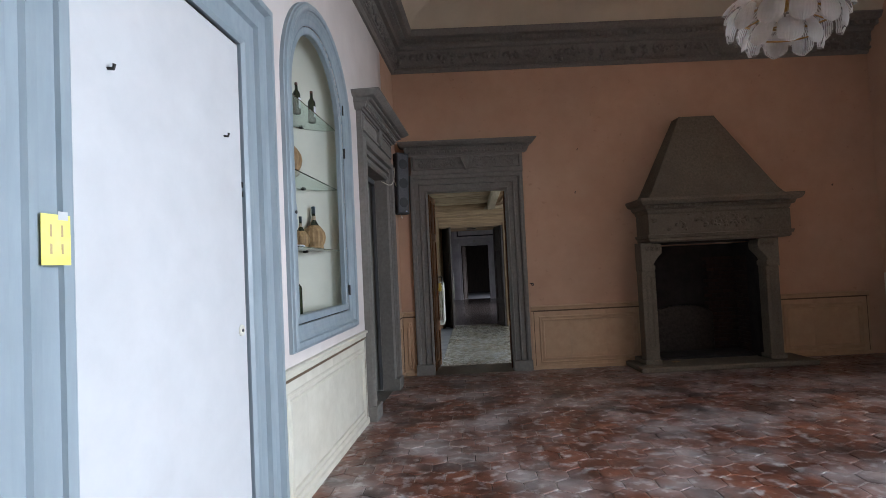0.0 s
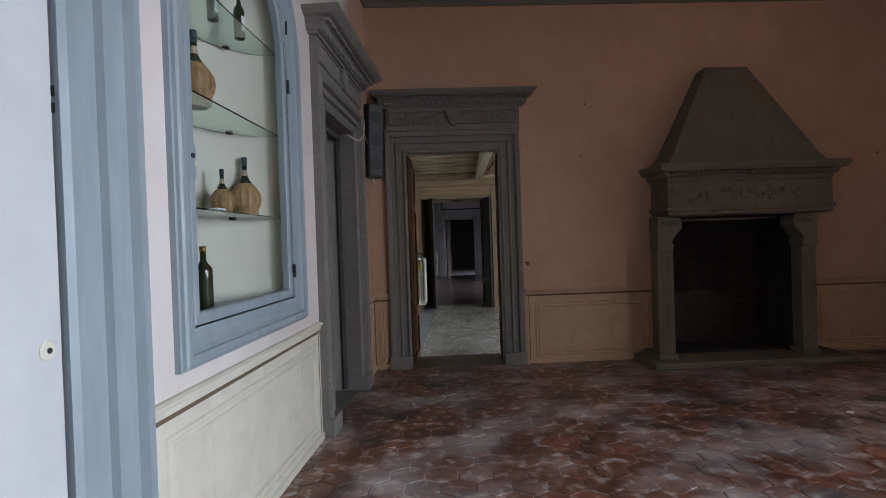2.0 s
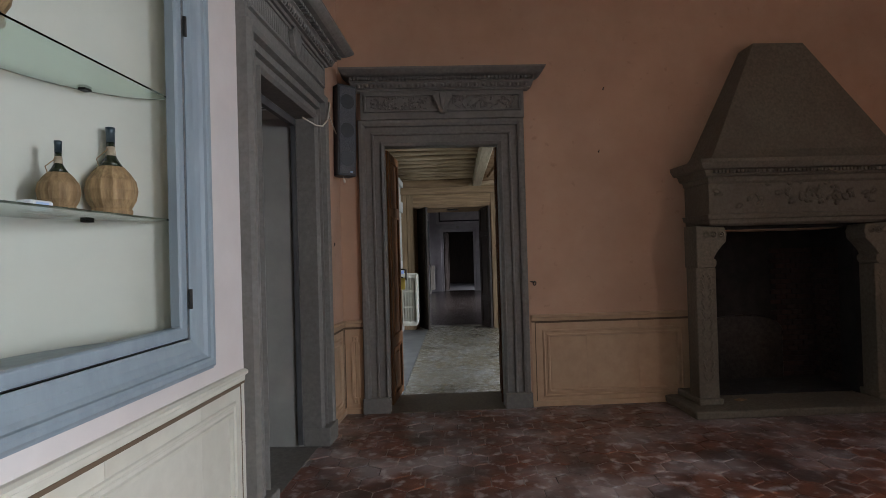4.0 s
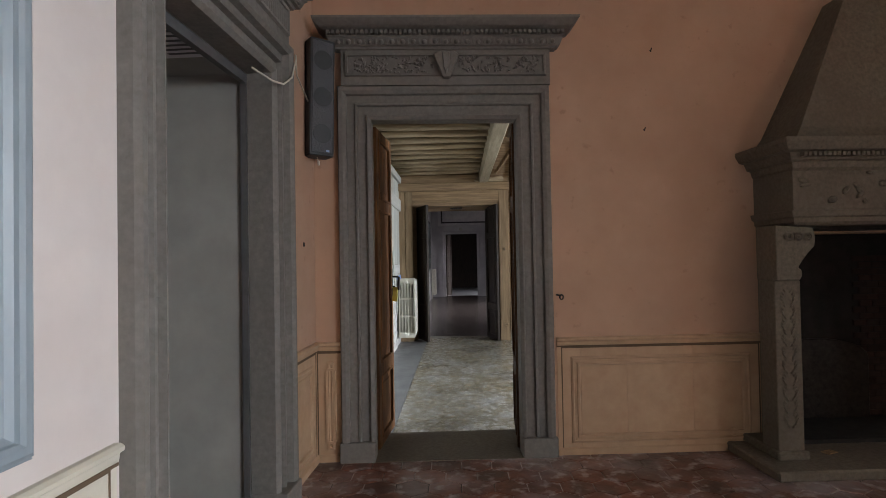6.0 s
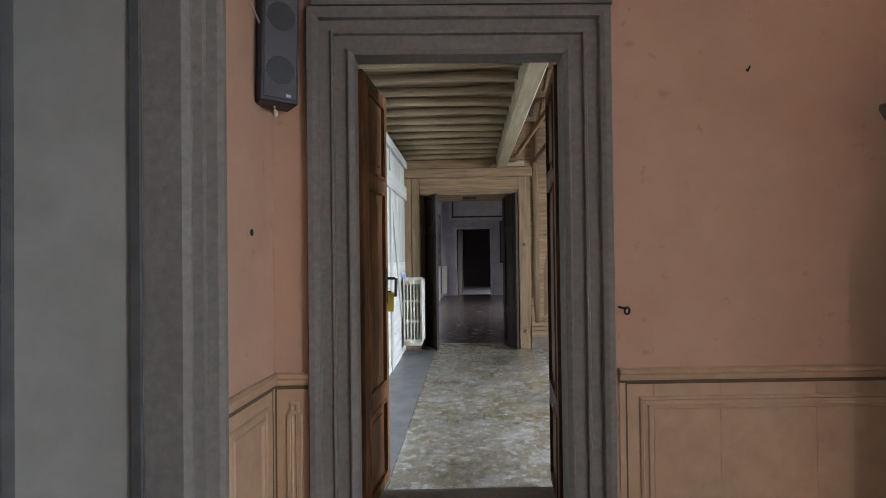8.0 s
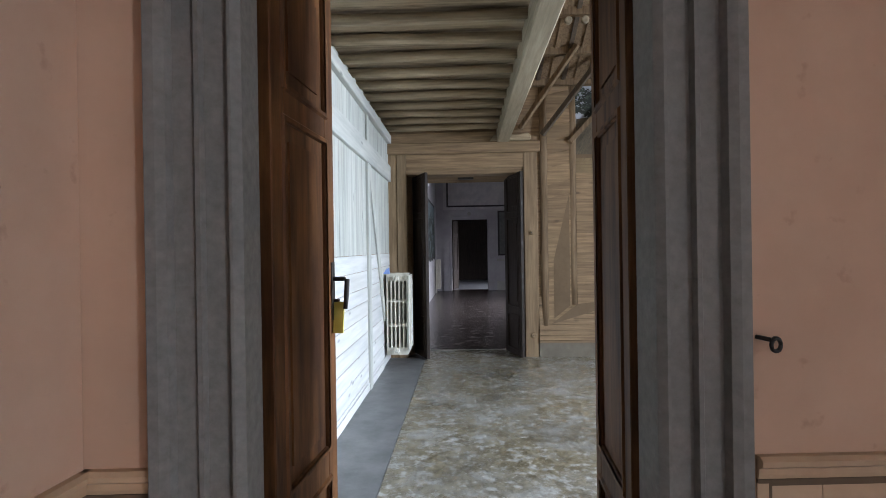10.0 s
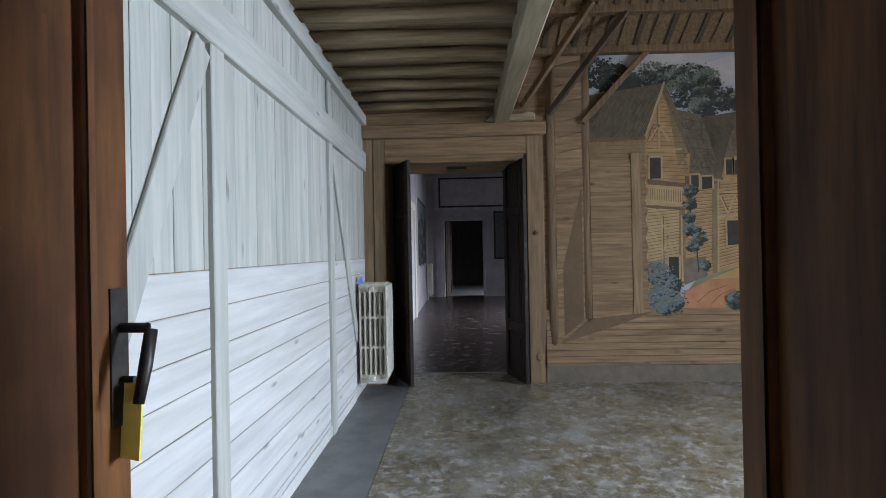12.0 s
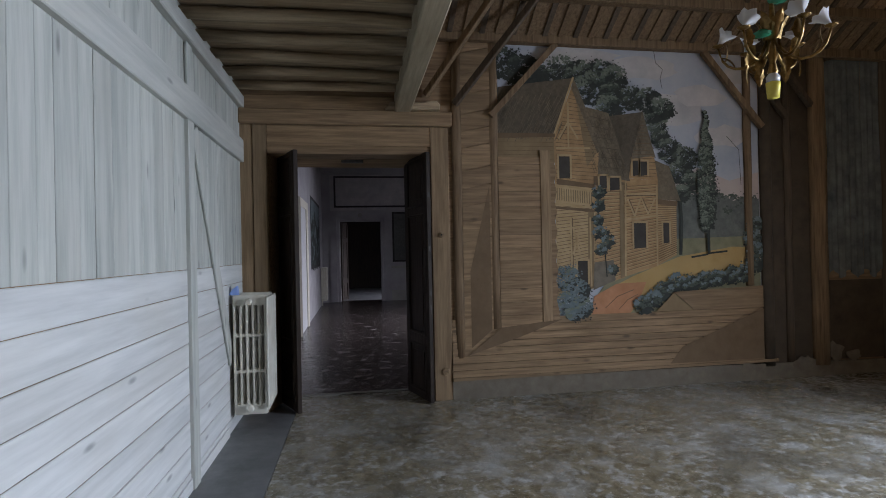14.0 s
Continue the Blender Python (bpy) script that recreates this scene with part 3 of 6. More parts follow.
# the deep reveal behind the side doorway
setting("wall_reveal", boxes((-2.045, 0.005, -0.05, -1.994, 0.72, 2.70), (-0.891, 0.005, -0.05, -0.845, 0.72, 2.70), (-1.994, 0.005, 2.664, -0.891, 0.72, 2.70)), "plaster", "grey plaster reveal of the side doorway", "wall", LEFT)
part("board", boxes((-0.914, 0.122, 0.02, -0.897, 0.16, 2.60)), "slate", side_portal, "slate grey upright board")
part("board", boxes((-1.988, 0.122, 2.60, -0.897, 0.16, 2.655)), "slate", side_portal, "slate grey head board")


# cornice of the hall
CORNICE = [(0.0, 0.0), (0.0, 0.03), (0.03, 0.05), (0.045, 0.05), (0.055, 0.075), (0.09, 0.075), (0.095, 0.06), (0.29, 0.11), (0.295, 0.16), (0.33, 0.18), (0.34, 0.235), (0.40, 0.25), (0.41, 0.32), (0.47, 0.36), (0.49, 0.36), (0.49, 0.0)]
for fr, a, b in ((FRONT, 0.0, 7.3), (LEFT, -12.3, 0.0)):
    corn = thing("cornice", fr, "dark grey moulded cornice with carved rosettes", "cornice", kind="structure")
    part("moulding", swept([(a, 4.345), (b, 4.345)], CORNICE), "stone", corn)
    knob = mesh_of("bead", boxes((-0.014, -0.02, -0.016, 0.014, 0.02, 0.016)), "stone")
    tooth = mesh_of("dentil", boxes((-0.018, -0.03, -0.025, 0.018, 0.03, 0.025)), "stone")
    first = max(a, -7.0)
    for k in range(int((b - first) / 0.055)):
        piece("bead", knob, corn, pose(first + 0.055 * k + 0.02, -0.075, 4.345 + 0.072))
    for k in range(int((b - first) / 0.075)):
        piece("dentil", tooth, corn, pose(first + 0.075 * k + 0.03, -0.235, 4.345 + 0.365))
    bm = bmesh.new()
    rng = random.Random(9)
    x = first + 0.12
    n = 0
    while x < b - 0.05:
        big = n % 4 == 0
        for k in range(9 if big else 5):
            r = rng.uniform(0.018, 0.034) * (1.25 if big else 1)
            m = pose(x + rng.gauss(0, 0.055 if big else 0.035), -0.09, 4.345 + 0.19 + rng.gauss(0, 0.04), 0, rng.uniform(0, 360), 0) @ Matrix.Diagonal((r * 1.3, 0.026, r, 1))
            bmesh.ops.create_icosphere(bm, subdivisions=1, radius=1, matrix=m)
        x += 0.155
        n += 1
    tagged(part("carving", bm, "stone", corn, "carved fruit and flowers", smooth=True), kind="stuff")

# dado panelling
CAP = [(0.0, 0.0), (0.0, 0.012), (0.012, 0.016), (0.03, 0.018), (0.04, 0.034), (0.055, 0.036), (0.065, 0.022), (0.065, 0.0)]
PANEL = [(0.0, 0.005), (0.006, 0.014), (0.018, 0.018), (0.026, 0.010), (0.044, 0.012), (0.05, 0.020), (0.066, 0.020), (0.072, 0.008), (0.072, 0.0)]
BASE = [(0.0, 0.0), (0.0, 0.02), (0.045, 0.02), (0.055, 0.008), (0.055, 0.0)]


def dado(fr, a, b, top, seams, material="cream"):
    d = thing("dado_panelling", fr, "cream painted wooden dado with a moulded panel", "wall panel", "dado panels", kind="structure")
    part("cap", swept([(a, top - 0.065), (b, top - 0.065)], CAP), material, d)
    part("skirting", swept([(a, 0.0), (b, 0.0)], BASE), material, d)
    xs = [a, *seams, b]
    for p, q in zip(xs, xs[1:]):
        part("board", boxes((p + 0.001, -0.006, 0.05, q - 0.001, 0.0, top - 0.06)), material, d)
    m = 0.105 if b - a > 0.4 else 0.078
    inner = [(a + m, 0.088), (b - m, 0.088), (b - m, top - 0.15), (a + m, top - 0.15)]
    part("panel_moulding", swept(inner, PANEL, True), material, d)
    part("dark_joint", boxes((a, -0.0135, top - 0.077, b, -0.004, top - 0.066)), "grime", d, "grimy joint under the cap")
    for out, proud in ((-0.007, 0.0072), (0.0725, 0.0076)):
        part("dark_joint", swept([(x + out * (-1 if x < (a + b) / 2 else 1), z + out * (-1 if z < 0.4 else 1)) for x, z in inner], [(0.0, proud), (0.009, proud + 0.0003), (0.009, 0.004)], True), "grime", d)
    return d


# dados on the dimmer wall and corner take the shaded cream
dado(FRONT, 1.845, 3.47, 0.905, [2.03, 2.39, 2.91], "cream_shaded")
dado(FRONT, 5.36, 6.72, 0.905, [5.9], "cream_shaded")
dado(FRONT, 0.0, 0.215, 0.905, [], "cream_shaded")
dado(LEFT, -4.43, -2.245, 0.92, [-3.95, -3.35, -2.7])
dado(LEFT, -0.63, 0.0, 0.905, [], "cream_shaded")

# the near door: blue grey frame and a flush white leaf
door = thing("white_door", LEFT, "closed flush white painted door in a blue grey frame", "door")
WIDE = [(0.0, -0.05), (0.0, 0.02), (0.02, 0.035), (0.06, 0.035), (0.065, 0.02), (0.15, 0.025), (0.16, 0.05), (0.20, 0.055), (0.21, 0.04), (0.27, 0.045), (0.285, 0.075), (0.32, 0.075), (0.32, 0.0)]
part("door_frame", swept([(-5.99, 0.0), (-5.99, 2.77), (-4.81, 2.77), (-4.81, 0.0)], WIDE), "blue", door)
part("leaf", boxes((-5.984, -0.008, 0.008, -4.825, 0.05, 2.755)), "white", door, bevel=0.003)
# black strips painted in for the shadow behind the leaf
part("rebate", boxes((-4.826, 0.03, 0.0, -4.81, 0.06, 2.77), (-5.99, 0.05, 0.0, -4.8, 0.08, 2.775)), "soot_and_shade", door, "black strip for the shade in the gap behind the door's edge")
key = part("keyhole_plate", lathe([(0.03, 0.0), (0.03, 0.004), (0.024, 0.008), (0.012, 0.008)], 20), "cream", door, "worn ivory escutcheon", at=pose(-4.882, -0.008, 1.235, 90))
part("keyhole", lathe([(0.009, 0.0), (0.009, 0.003)], 10), "black", key, at=pose(0, 0, 0.0075))
for x, z in ((-5.81, 2.262), (-5.0, 2.222)):
    part("nail", tube([(x, 0, z), (x, -0.03, z - 0.005), (x, -0.034, z + 0.012)], 0.006), "iron", door)
for z in (2.0, 1.95):
    part("latch_plate", boxes((-4.829, -0.012, z - 0.015, -4.819, 0.0, z + 0.015)), "iron", door)
M["yellow"] = surface("yellow_paper", (0.72, 0.62, 0.12), (0.80, 0.72, 0.22), 9, 0.8, 0.02, vary=0.02)
M["ink"] = plain("faded_ink", (0.45, 0.33, 0.16), 0.8)
note = tagged(part("sticky_note", boxes((-6.16, -0.062, 1.568, -6.055, -0.0605, 1.715)), "yellow", None, at=LEFT), "yellow sticky note with faded writing on the door frame", "note")
for k in range(4):
    part("writing", boxes((-6.13 + 0.04 * (k % 2), -0.0626, 1.60 + 0.05 * (k // 2), -6.122 + 0.04 * (k % 2), -0.0622, 1.63 + 0.055 * (k // 2))), "ink", note)
part("tape", boxes((-6.10, -0.0632, 1.70, -6.065, -0.062, 1.725)), "white", note, "white tape")

# arched cupboard front of the niche
cup = thing("arched_cupboard", LEFT, "blue grey arched cupboard frame round a lit niche", "cupboard")


def arch(r, z0, spring=nz1, n=28):
    return [(nc - r, z0), *[(nc + r * math.cos(a), spring + r * math.sin(a)) for a in [math.pi - math.pi * k / n for k in range(n + 1)]], (nc + r, z0)]


part("frame", swept(arch(nr, nz0), [(0.0, -0.05), (0.0, 0.004), (0.012, 0.008), (0.05, 0.012), (0.082, 0.022), (0.10, 0.034), (0.104, 0.046), (0.118, 0.052), (0.138, 0.052), (0.15, 0.044), (0.154, 0.030), (0.165, 0.026), (0.165, 0.0)], True), "blue", cup)
# flat black band in place of the shadow round the cupboard door
part("gap", swept(arch(nr - 0.008, nz0 + 0.008), [(0.0, -0.016), (0.008, -0.016)], True), "soot_and_shade", cup, "black strip for the shade in the gap round the cupboard door")
part("door_rim", swept(arch(nr - 0.062, nz0 + 0.062), [(0.0, -0.05), (0.0, -0.010), (0.006, -0.002), (0.012, 0.0), (0.048, 0.0), (0.055, -0.004), (0.055, -0.05)], True), "blue", cup, "blue grey glazing rim of the cupboard door")
for z in (2.60, 1.35, 3.0):
    part("hinge", tube([(nc + nr - 0.004, -0.012, z - 0.045), (nc + nr - 0.004, -0.012, z + 0.045)], 0.009), "iron", cup)
lock = part("lock_plate", slab([(nc - nr + 0.0, 1.82), (nc - nr + 0.055, 1.83), (nc - nr + 0.06, 1.88), (nc - nr + 0.045, 1.90), (nc - nr + 0.065, 1.94), (nc - nr + 0.05, 1.99), (nc - nr + 0.02, 2.02), (nc - nr, 2.08)], -0.004, 0.006), "blue", cup, "blue grey painted lock plate")
part("knob", lathe([(0.012, 0), (0.012, 0.008), (0.006, 0.012)], 12), "iron", lock, at=pose(nc - nr + 0.03, -0.003, 1.935, 90))
M["shelfglass"] = glassy("green_shelf_glass", (0.72, 0.85, 0.78), 0.03)
SHELVES = (1.715, 2.27, 2.82)
for z in SHELVES:
    bm = bmesh.new()
    n = 24
    pts = [(nc + (nr - 0.015) * math.cos(math.pi * k / n), 0.06 + (DEPTH - 0.025) * math.sin(math.pi * k / n)) for k in range(n + 1)]
    lo = [bm.verts.new((x, y, z - 0.008)) for x, y in pts]
    hi = [bm.verts.new((x, y, z)) for x, y in pts]
    bm.faces.new(lo[::-1]), bm.faces.new(hi)
    for i in range(len(pts)):
        j = (i + 1) % len(pts)
        bm.faces.new((lo[i], lo[j], hi[j], hi[i]))
    bmesh.ops.recalc_face_normals(bm, faces=bm.faces)
    shelf = tagged(part("glass_shelf", bm, "shelfglass", None, at=LEFT), "greenish glass shelf in the arched niche", "shelf", "glass shelves of the niche")
    for a in (0.75, 2.0):
        part("shelf_pin", boxes((nc + 0.58 * math.cos(a) - 0.02, 0.04 + 0.40 * math.sin(a) - 0.02, z - 0.018, nc + 0.58 * math.cos(a) + 0.02, 0.04 + 0.40 * math.sin(a) + 0.012, z - 0.0085)), "iron", shelf)


# fireplace
fire = thing("stone_fireplace", FRONT, "large carved grey stone fireplace with a tapering hood", "fireplace")
part("hearth", boxes((3.16, -0.62, 0.0, 5.52, 0.0, 0.07)), "firestone", fire, bevel=0.012)
for a, b, s in ((3.31, 3.50, 1), (5.015, 5.195, -1)):
    leg = part("leg", boxes((a, -0.40, 0.12, b, -0.22, 1.33)), "firestone", fire, bevel=0.006)
    part("leg_base", boxes((a - 0.02, -0.43, 0.07, b + 0.02, -0.0, 0.13)), "firestone", fire, bevel=0.01)
    part("cheek", boxes((a + 0.135 if s > 0 else a + 0.02, -0.22, 0.13, b + 0.028 if s > 0 else b - 0.02, 0.0, 1.72)), "firestone", fire)
    # carved console under the beam
    pts = [(0.0, 1.33), (0.165, 1.33), (0.185, 1.36), (0.185, 1.40), (0.16, 1.42), (0.19, 1.47), (0.24, 1.53), (0.28, 1.57), (0.29, 1.64), (0.27, 1.70), (0.0, 1.72)]
    base = a if s > 0 else b
    part("console", slab([(base + s * x, z) for x, z in pts], -0.43, -0.20), "firestone", fire, bevel=0.006)
    for k in range(3):
        x = base + s * (0.09 + 0.07 * k)
        part("scroll", lathe([(0.002, 0), (0.028, 0.0), (0.034, 0.012), (0.02, 0.02), (0.014, 0.012), (0.003, 0.022)], 14), "firestone", fire, at=pose(x, -0.43, 1.64, 90))
    rng = random.Random(3)
    bm = bmesh.new()
    for k in range(46):
        zz = 0.3 + 0.98 * k / 46
        for q in (-1, 1):
            m = pose((a + b) / 2 + q * (0.02 + 0.025 * abs(math.sin(k * 0.7))), -0.401, zz, 0, q * 35, 0) @ Matrix.Diagonal((0.009, 0.006, 0.02, 1))
            bmesh.ops.create_icosphere(bm, subdivisions=1, radius=1, matrix=m)
    tagged(part("leg_carving", bm, "firestone", leg, "carved candelabra ornament", smooth=True), kind="stuff")
BEAM = [(0.0, 0.0), (0.0, 0.43), (0.02, 0.45), (0.05, 0.45), (0.06, 0.47), (0.10, 0.48), (0.105, 0.45), (0.385, 0.45), (0.39, 0.0)]


def block(profile, a, b, z, out=1.0):
    """A course of stone with returned ends on the wall: (height, proud) pairs."""
    base = min(q for o, q in profile if q > 0.01)
    bm = bmesh.new()
    loops = [[bm.verts.new((a - (q - base) * out, 0, z + o)), bm.verts.new((a - (q - base) * out, -q, z + o)), bm.verts.new((b + (q - base) * out, -q, z + o)), bm.verts.new((b + (q - base) * out, 0, z + o))] for o, q in profile if q > 0.01]
    for p, q in zip(loops, loops[1:]):
        for k in range(3):
            bm.faces.new((p[k], p[k + 1], q[k + 1], q[k]))
    bm.faces.new(loops[0][::-1]), bm.faces.new(loops[-1])
    bmesh.ops.recalc_face_normals(bm, faces=bm.faces)
    return bm


part("beam", block(BEAM[1:-1], 3.45, 5.35, 1.72), "firestone", fire)
rng = random.Random(12)
bm = bmesh.new()
for k in range(70):
    m = pose(4.37 + rng.gauss(0, 0.34), -0.452, 1.98 + rng.gauss(0, 0.05), 0, rng.uniform(0, 360), 0) @ Matrix.Diagonal((rng.uniform(0.02, 0.05), 0.005, rng.uniform(0.012, 0.026), 1))
    bmesh.ops.create_icosphere(bm, subdivisions=1, radius=1, matrix=m)
tagged(part("beam_carving", bm, "firestone", fire, "carved ribbons and shield", smooth=True), kind="stuff")
MANTEL = [(0.0, 0.45), (0.02, 0.47), (0.06, 0.48), (0.07, 0.51), (0.12, 0.53), (0.13, 0.57), (0.18, 0.60), (0.21, 0.60), (0.215, 0.58)]
part("mantel_shelf", block(MANTEL, 3.44, 5.34, 2.10), "firestone", fire)
tooth = mesh_of("dentil", boxes((-0.011, -0.02, -0.014, 0.011, 0.02, 0.014)), "firestone")
for k in range(56):
    piece("dentil", tooth, fire, pose(3.43 + 1.89 * (k + 0.5) / 56, -0.545, 2.10 + 0.10))
bm = bmesh.new()
lo = [bm.verts.new(v) for v in ((3.42, 0.0, 2.31), (3.42, -0.5, 2.31), (5.30, -0.5, 2.31), (5.30, 0.0, 2.31))]
mi = [bm.verts.new(v) for v in ((3.50, 0.0, 2.41), (3.50, -0.45, 2.41), (5.22, -0.45, 2.41), (5.22, 0.0, 2.41))]
hi = [bm.verts.new(v) for v in ((4.03, 0.0, 3.475), (4.03, -0.24, 3.475), (4.52, -0.24, 3.475), (4.52, 0.0, 3.475))]
for p, q in ((lo, mi), (mi, hi)):
    for k in range(3):
        bm.faces.new((p[k], p[k + 1], q[k + 1], q[k]))
bm.faces.new(hi)
bmesh.ops.recalc_face_normals(bm, faces=bm.faces)
part("hood", bm, "firestone", fire)
# firebox
for name, r in (("fire_back", (3.535, 0.46, 0.05, 5.05, 0.52, 1.685)), ("fire_cheek", (3.48, -0.2, 0.05, 3.53, 0.52, 1.685)), ("fire_cheek", (5.055, -0.2, 0.05, 5.11, 0.52, 1.685)), ("fire_lintel", (3.48, -0.2, 1.69, 5.11, 0.52, 1.75))):
    part(name, boxes(r), "soot_and_shade", fire, "sooty black firebox wall")
# near-black slab over the floor inside the firebox
part("fire_floor", boxes((3.536, -0.12, 0.04, 5.05, 0.455, 0.10)), "soot_and_shade", fire, "near-black hearth floor")
part("fire_jamb", boxes((4.985, -0.2, 0.07, 5.054, 0.0, 1.684)), "soot_and_shade", fire, "sooty black firebox wall")
brick = mesh_of("brick", boxes((-0.055, -0.012, -0.024, 0.055, 0.012, 0.024)), "brick")
for i in range(25):
    for j in range(4):
        piece("brick", brick, fire, pose(4.66 + 0.116 * j + (0.058 if i % 2 else 0) - 0.03, 0.455, 0.12 + 0.056 * i))
for i in range(25):
    for j in range(4):
        piece("brick", brick, fire, pose(5.046, 0.40 - 0.116 * j - (0.058 if i % 2 else 0), 0.12 + 0.056 * i, 0, 0, 90))
part("fireback", slab([(3.72, 0.07), (4.66, 0.07), (4.66, 0.62), *[(4.19 + 0.47 * math.cos(math.pi * k / 12), 0.62 + 0.16 * math.sin(math.pi * k / 12)) for k in range(1, 12)], (3.72, 0.62)], 0.40, 0.44), "iron", fire, "black cast iron fireback with a curved top", bevel=0.006)


# double door of the hall, both leaves folded back
def door_leaf(at, width, height, material, label, group, handed=1, panels=((0.10, 0.56), (0.70, 1.92), (2.04, 2.50)), handle=True, thick=0.045):
    """A panelled leaf: hinged at x = 0, free edge at x = width; panels are recessed and framed on both faces."""
    d = thing("door_leaf", at, label, "door", group)
    st = 0.10
    part("stile", boxes((0, -thick / 2, 0.01, st, thick / 2, height)), material, d, bevel=0.004)
    part("stile", boxes((width - st, -thick / 2, 0.01, width, thick / 2, height)), material, d, bevel=0.004)
    zs = [0.01]
    for a, b in panels:
        zs += [a, b]
    zs.append(height)
    for a, b in zip(zs[::2], zs[1::2]):
        part("rail", boxes((st, -thick / 2 + 0.001, a, width - st, thick / 2 - 0.001, b)), material, d, bevel=0.004)
    for a, b in panels:
        pan = part("panel", boxes((st - 0.005, -0.008, a - 0.005, width - st + 0.005, 0.008, b + 0.005), (st + 0.06, -0.016, a + 0.06, width - st - 0.06, 0.016, b - 0.06)), material, d)
        for s in (1, -1):
            bm = swept([(st, a), (width - st, a), (width - st, b), (st, b)], [(0.0, thick / 2 + 0.008), (-0.014, thick / 2 + 0.008), (-0.026, thick / 2 - 0.006), (-0.038, 0.008)], True)
            if s < 0:
                bmesh.ops.scale(bm, vec=(1, -1, 1), verts=bm.verts)
                bmesh.ops.recalc_face_normals(bm, faces=bm.faces)
            part("panel_moulding", bm, material, pan)
    return d


def between(x0, y0, x1, y1, z=0.0):
    return pose(x0, y0, z, 0, 0, math.degrees(math.atan2(y1 - y0, x1 - x0)))


L1 = between(-0.475, 7.78, -0.432, 8.385)
left_leaf = door_leaf(L1, 0.606, 2.60, "brownwood", "open brown panelled door leaf with an iron lever handle", "double door of the hall")
right_leaf = door_leaf(between(0.662, 7.80, 0.70, 8.40), 0.6, 2.60, "brownwood", "open brown panelled door leaf folded back", "double door of the hall")
part("edge_plate", boxes((0.6005, -0.012, 1.0, 0.603, 0.012, 1.25)), "iron", right_leaf)
hp = part("handle_plate", boxes((0.555, -0.026, 1.20, 0.595, -0.0225, 1.44)), "iron", left_leaf, "iron lock plate")
part("lever", tube([(0.58, -0.022, 1.37), (0.58, -0.075, 1.37), (0.575, -0.085, 1.366), (0.555, -0.088, 1.31), (0.535, -0.088, 1.25)], [0.009, 0.009, 0.011, 0.011, 0.009]), "iron", hp, "iron lever handle", smooth=True)
part("key_bow", tube([(0.58, -0.022, 1.28), (0.58, -0.05, 1.28)], 0.006), "iron", hp)
tag = tagged(part("key_tag", boxes((-0.03, -0.002, -0.13, 0.03, 0.002, 0.0)), "yellow", None, at=L1 @ pose(0.58, -0.045, 1.275, 4, 0, 70)), "yellow plastic key tag hanging from the door's key", "tag")


# ---- smaller things of the hall ----
M["brass"] = surface("aged_brass", (0.30, 0.18, 0.05), (0.55, 0.36, 0.12), 20, 0.35, 0.1, metal=1.0, vary=0.05)
M["straw"] = surface("woven_straw", (0.16, 0.092, 0.04), (0.40, 0.26, 0.125), 5, 0.75, 0.35, stretch=(9, 9, 0.8), vary=0.1, stain=(0.20, 0.12, 0.055), stain_size=9, stain_amount=0.5)
M["oldpaper"] = surface("old_brown_paper", (0.22, 0.17, 0.11), (0.42, 0.35, 0.25), 40, 0.85, 0.05, vary=0.05)
M["darkglass"] = surface("dark_bottle_glass", (0.012, 0.016, 0.008), (0.03, 0.035, 0.018), 9, 0.12, 0.0, vary=0.05)
M["foil"] = surface("dark_foil", (0.03, 0.05, 0.06), (0.08, 0.10, 0.11), 30, 0.35, 0.1, metal=0.5, vary=0.1)
M["redfoil"] = surface("brown_seal", (0.06, 0.025, 0.015), (0.12, 0.05, 0.03), 30, 0.5, 0.1, vary=0.05)
M["paper"] = surface("white_paper", (0.66, 0.67, 0.69), (0.76, 0.77, 0.79), 9, 0.8, 0.02, vary=0.02)
M["labelblue"] = plain("pale_blue_label", (0.42, 0.55, 0.75), 0.6)


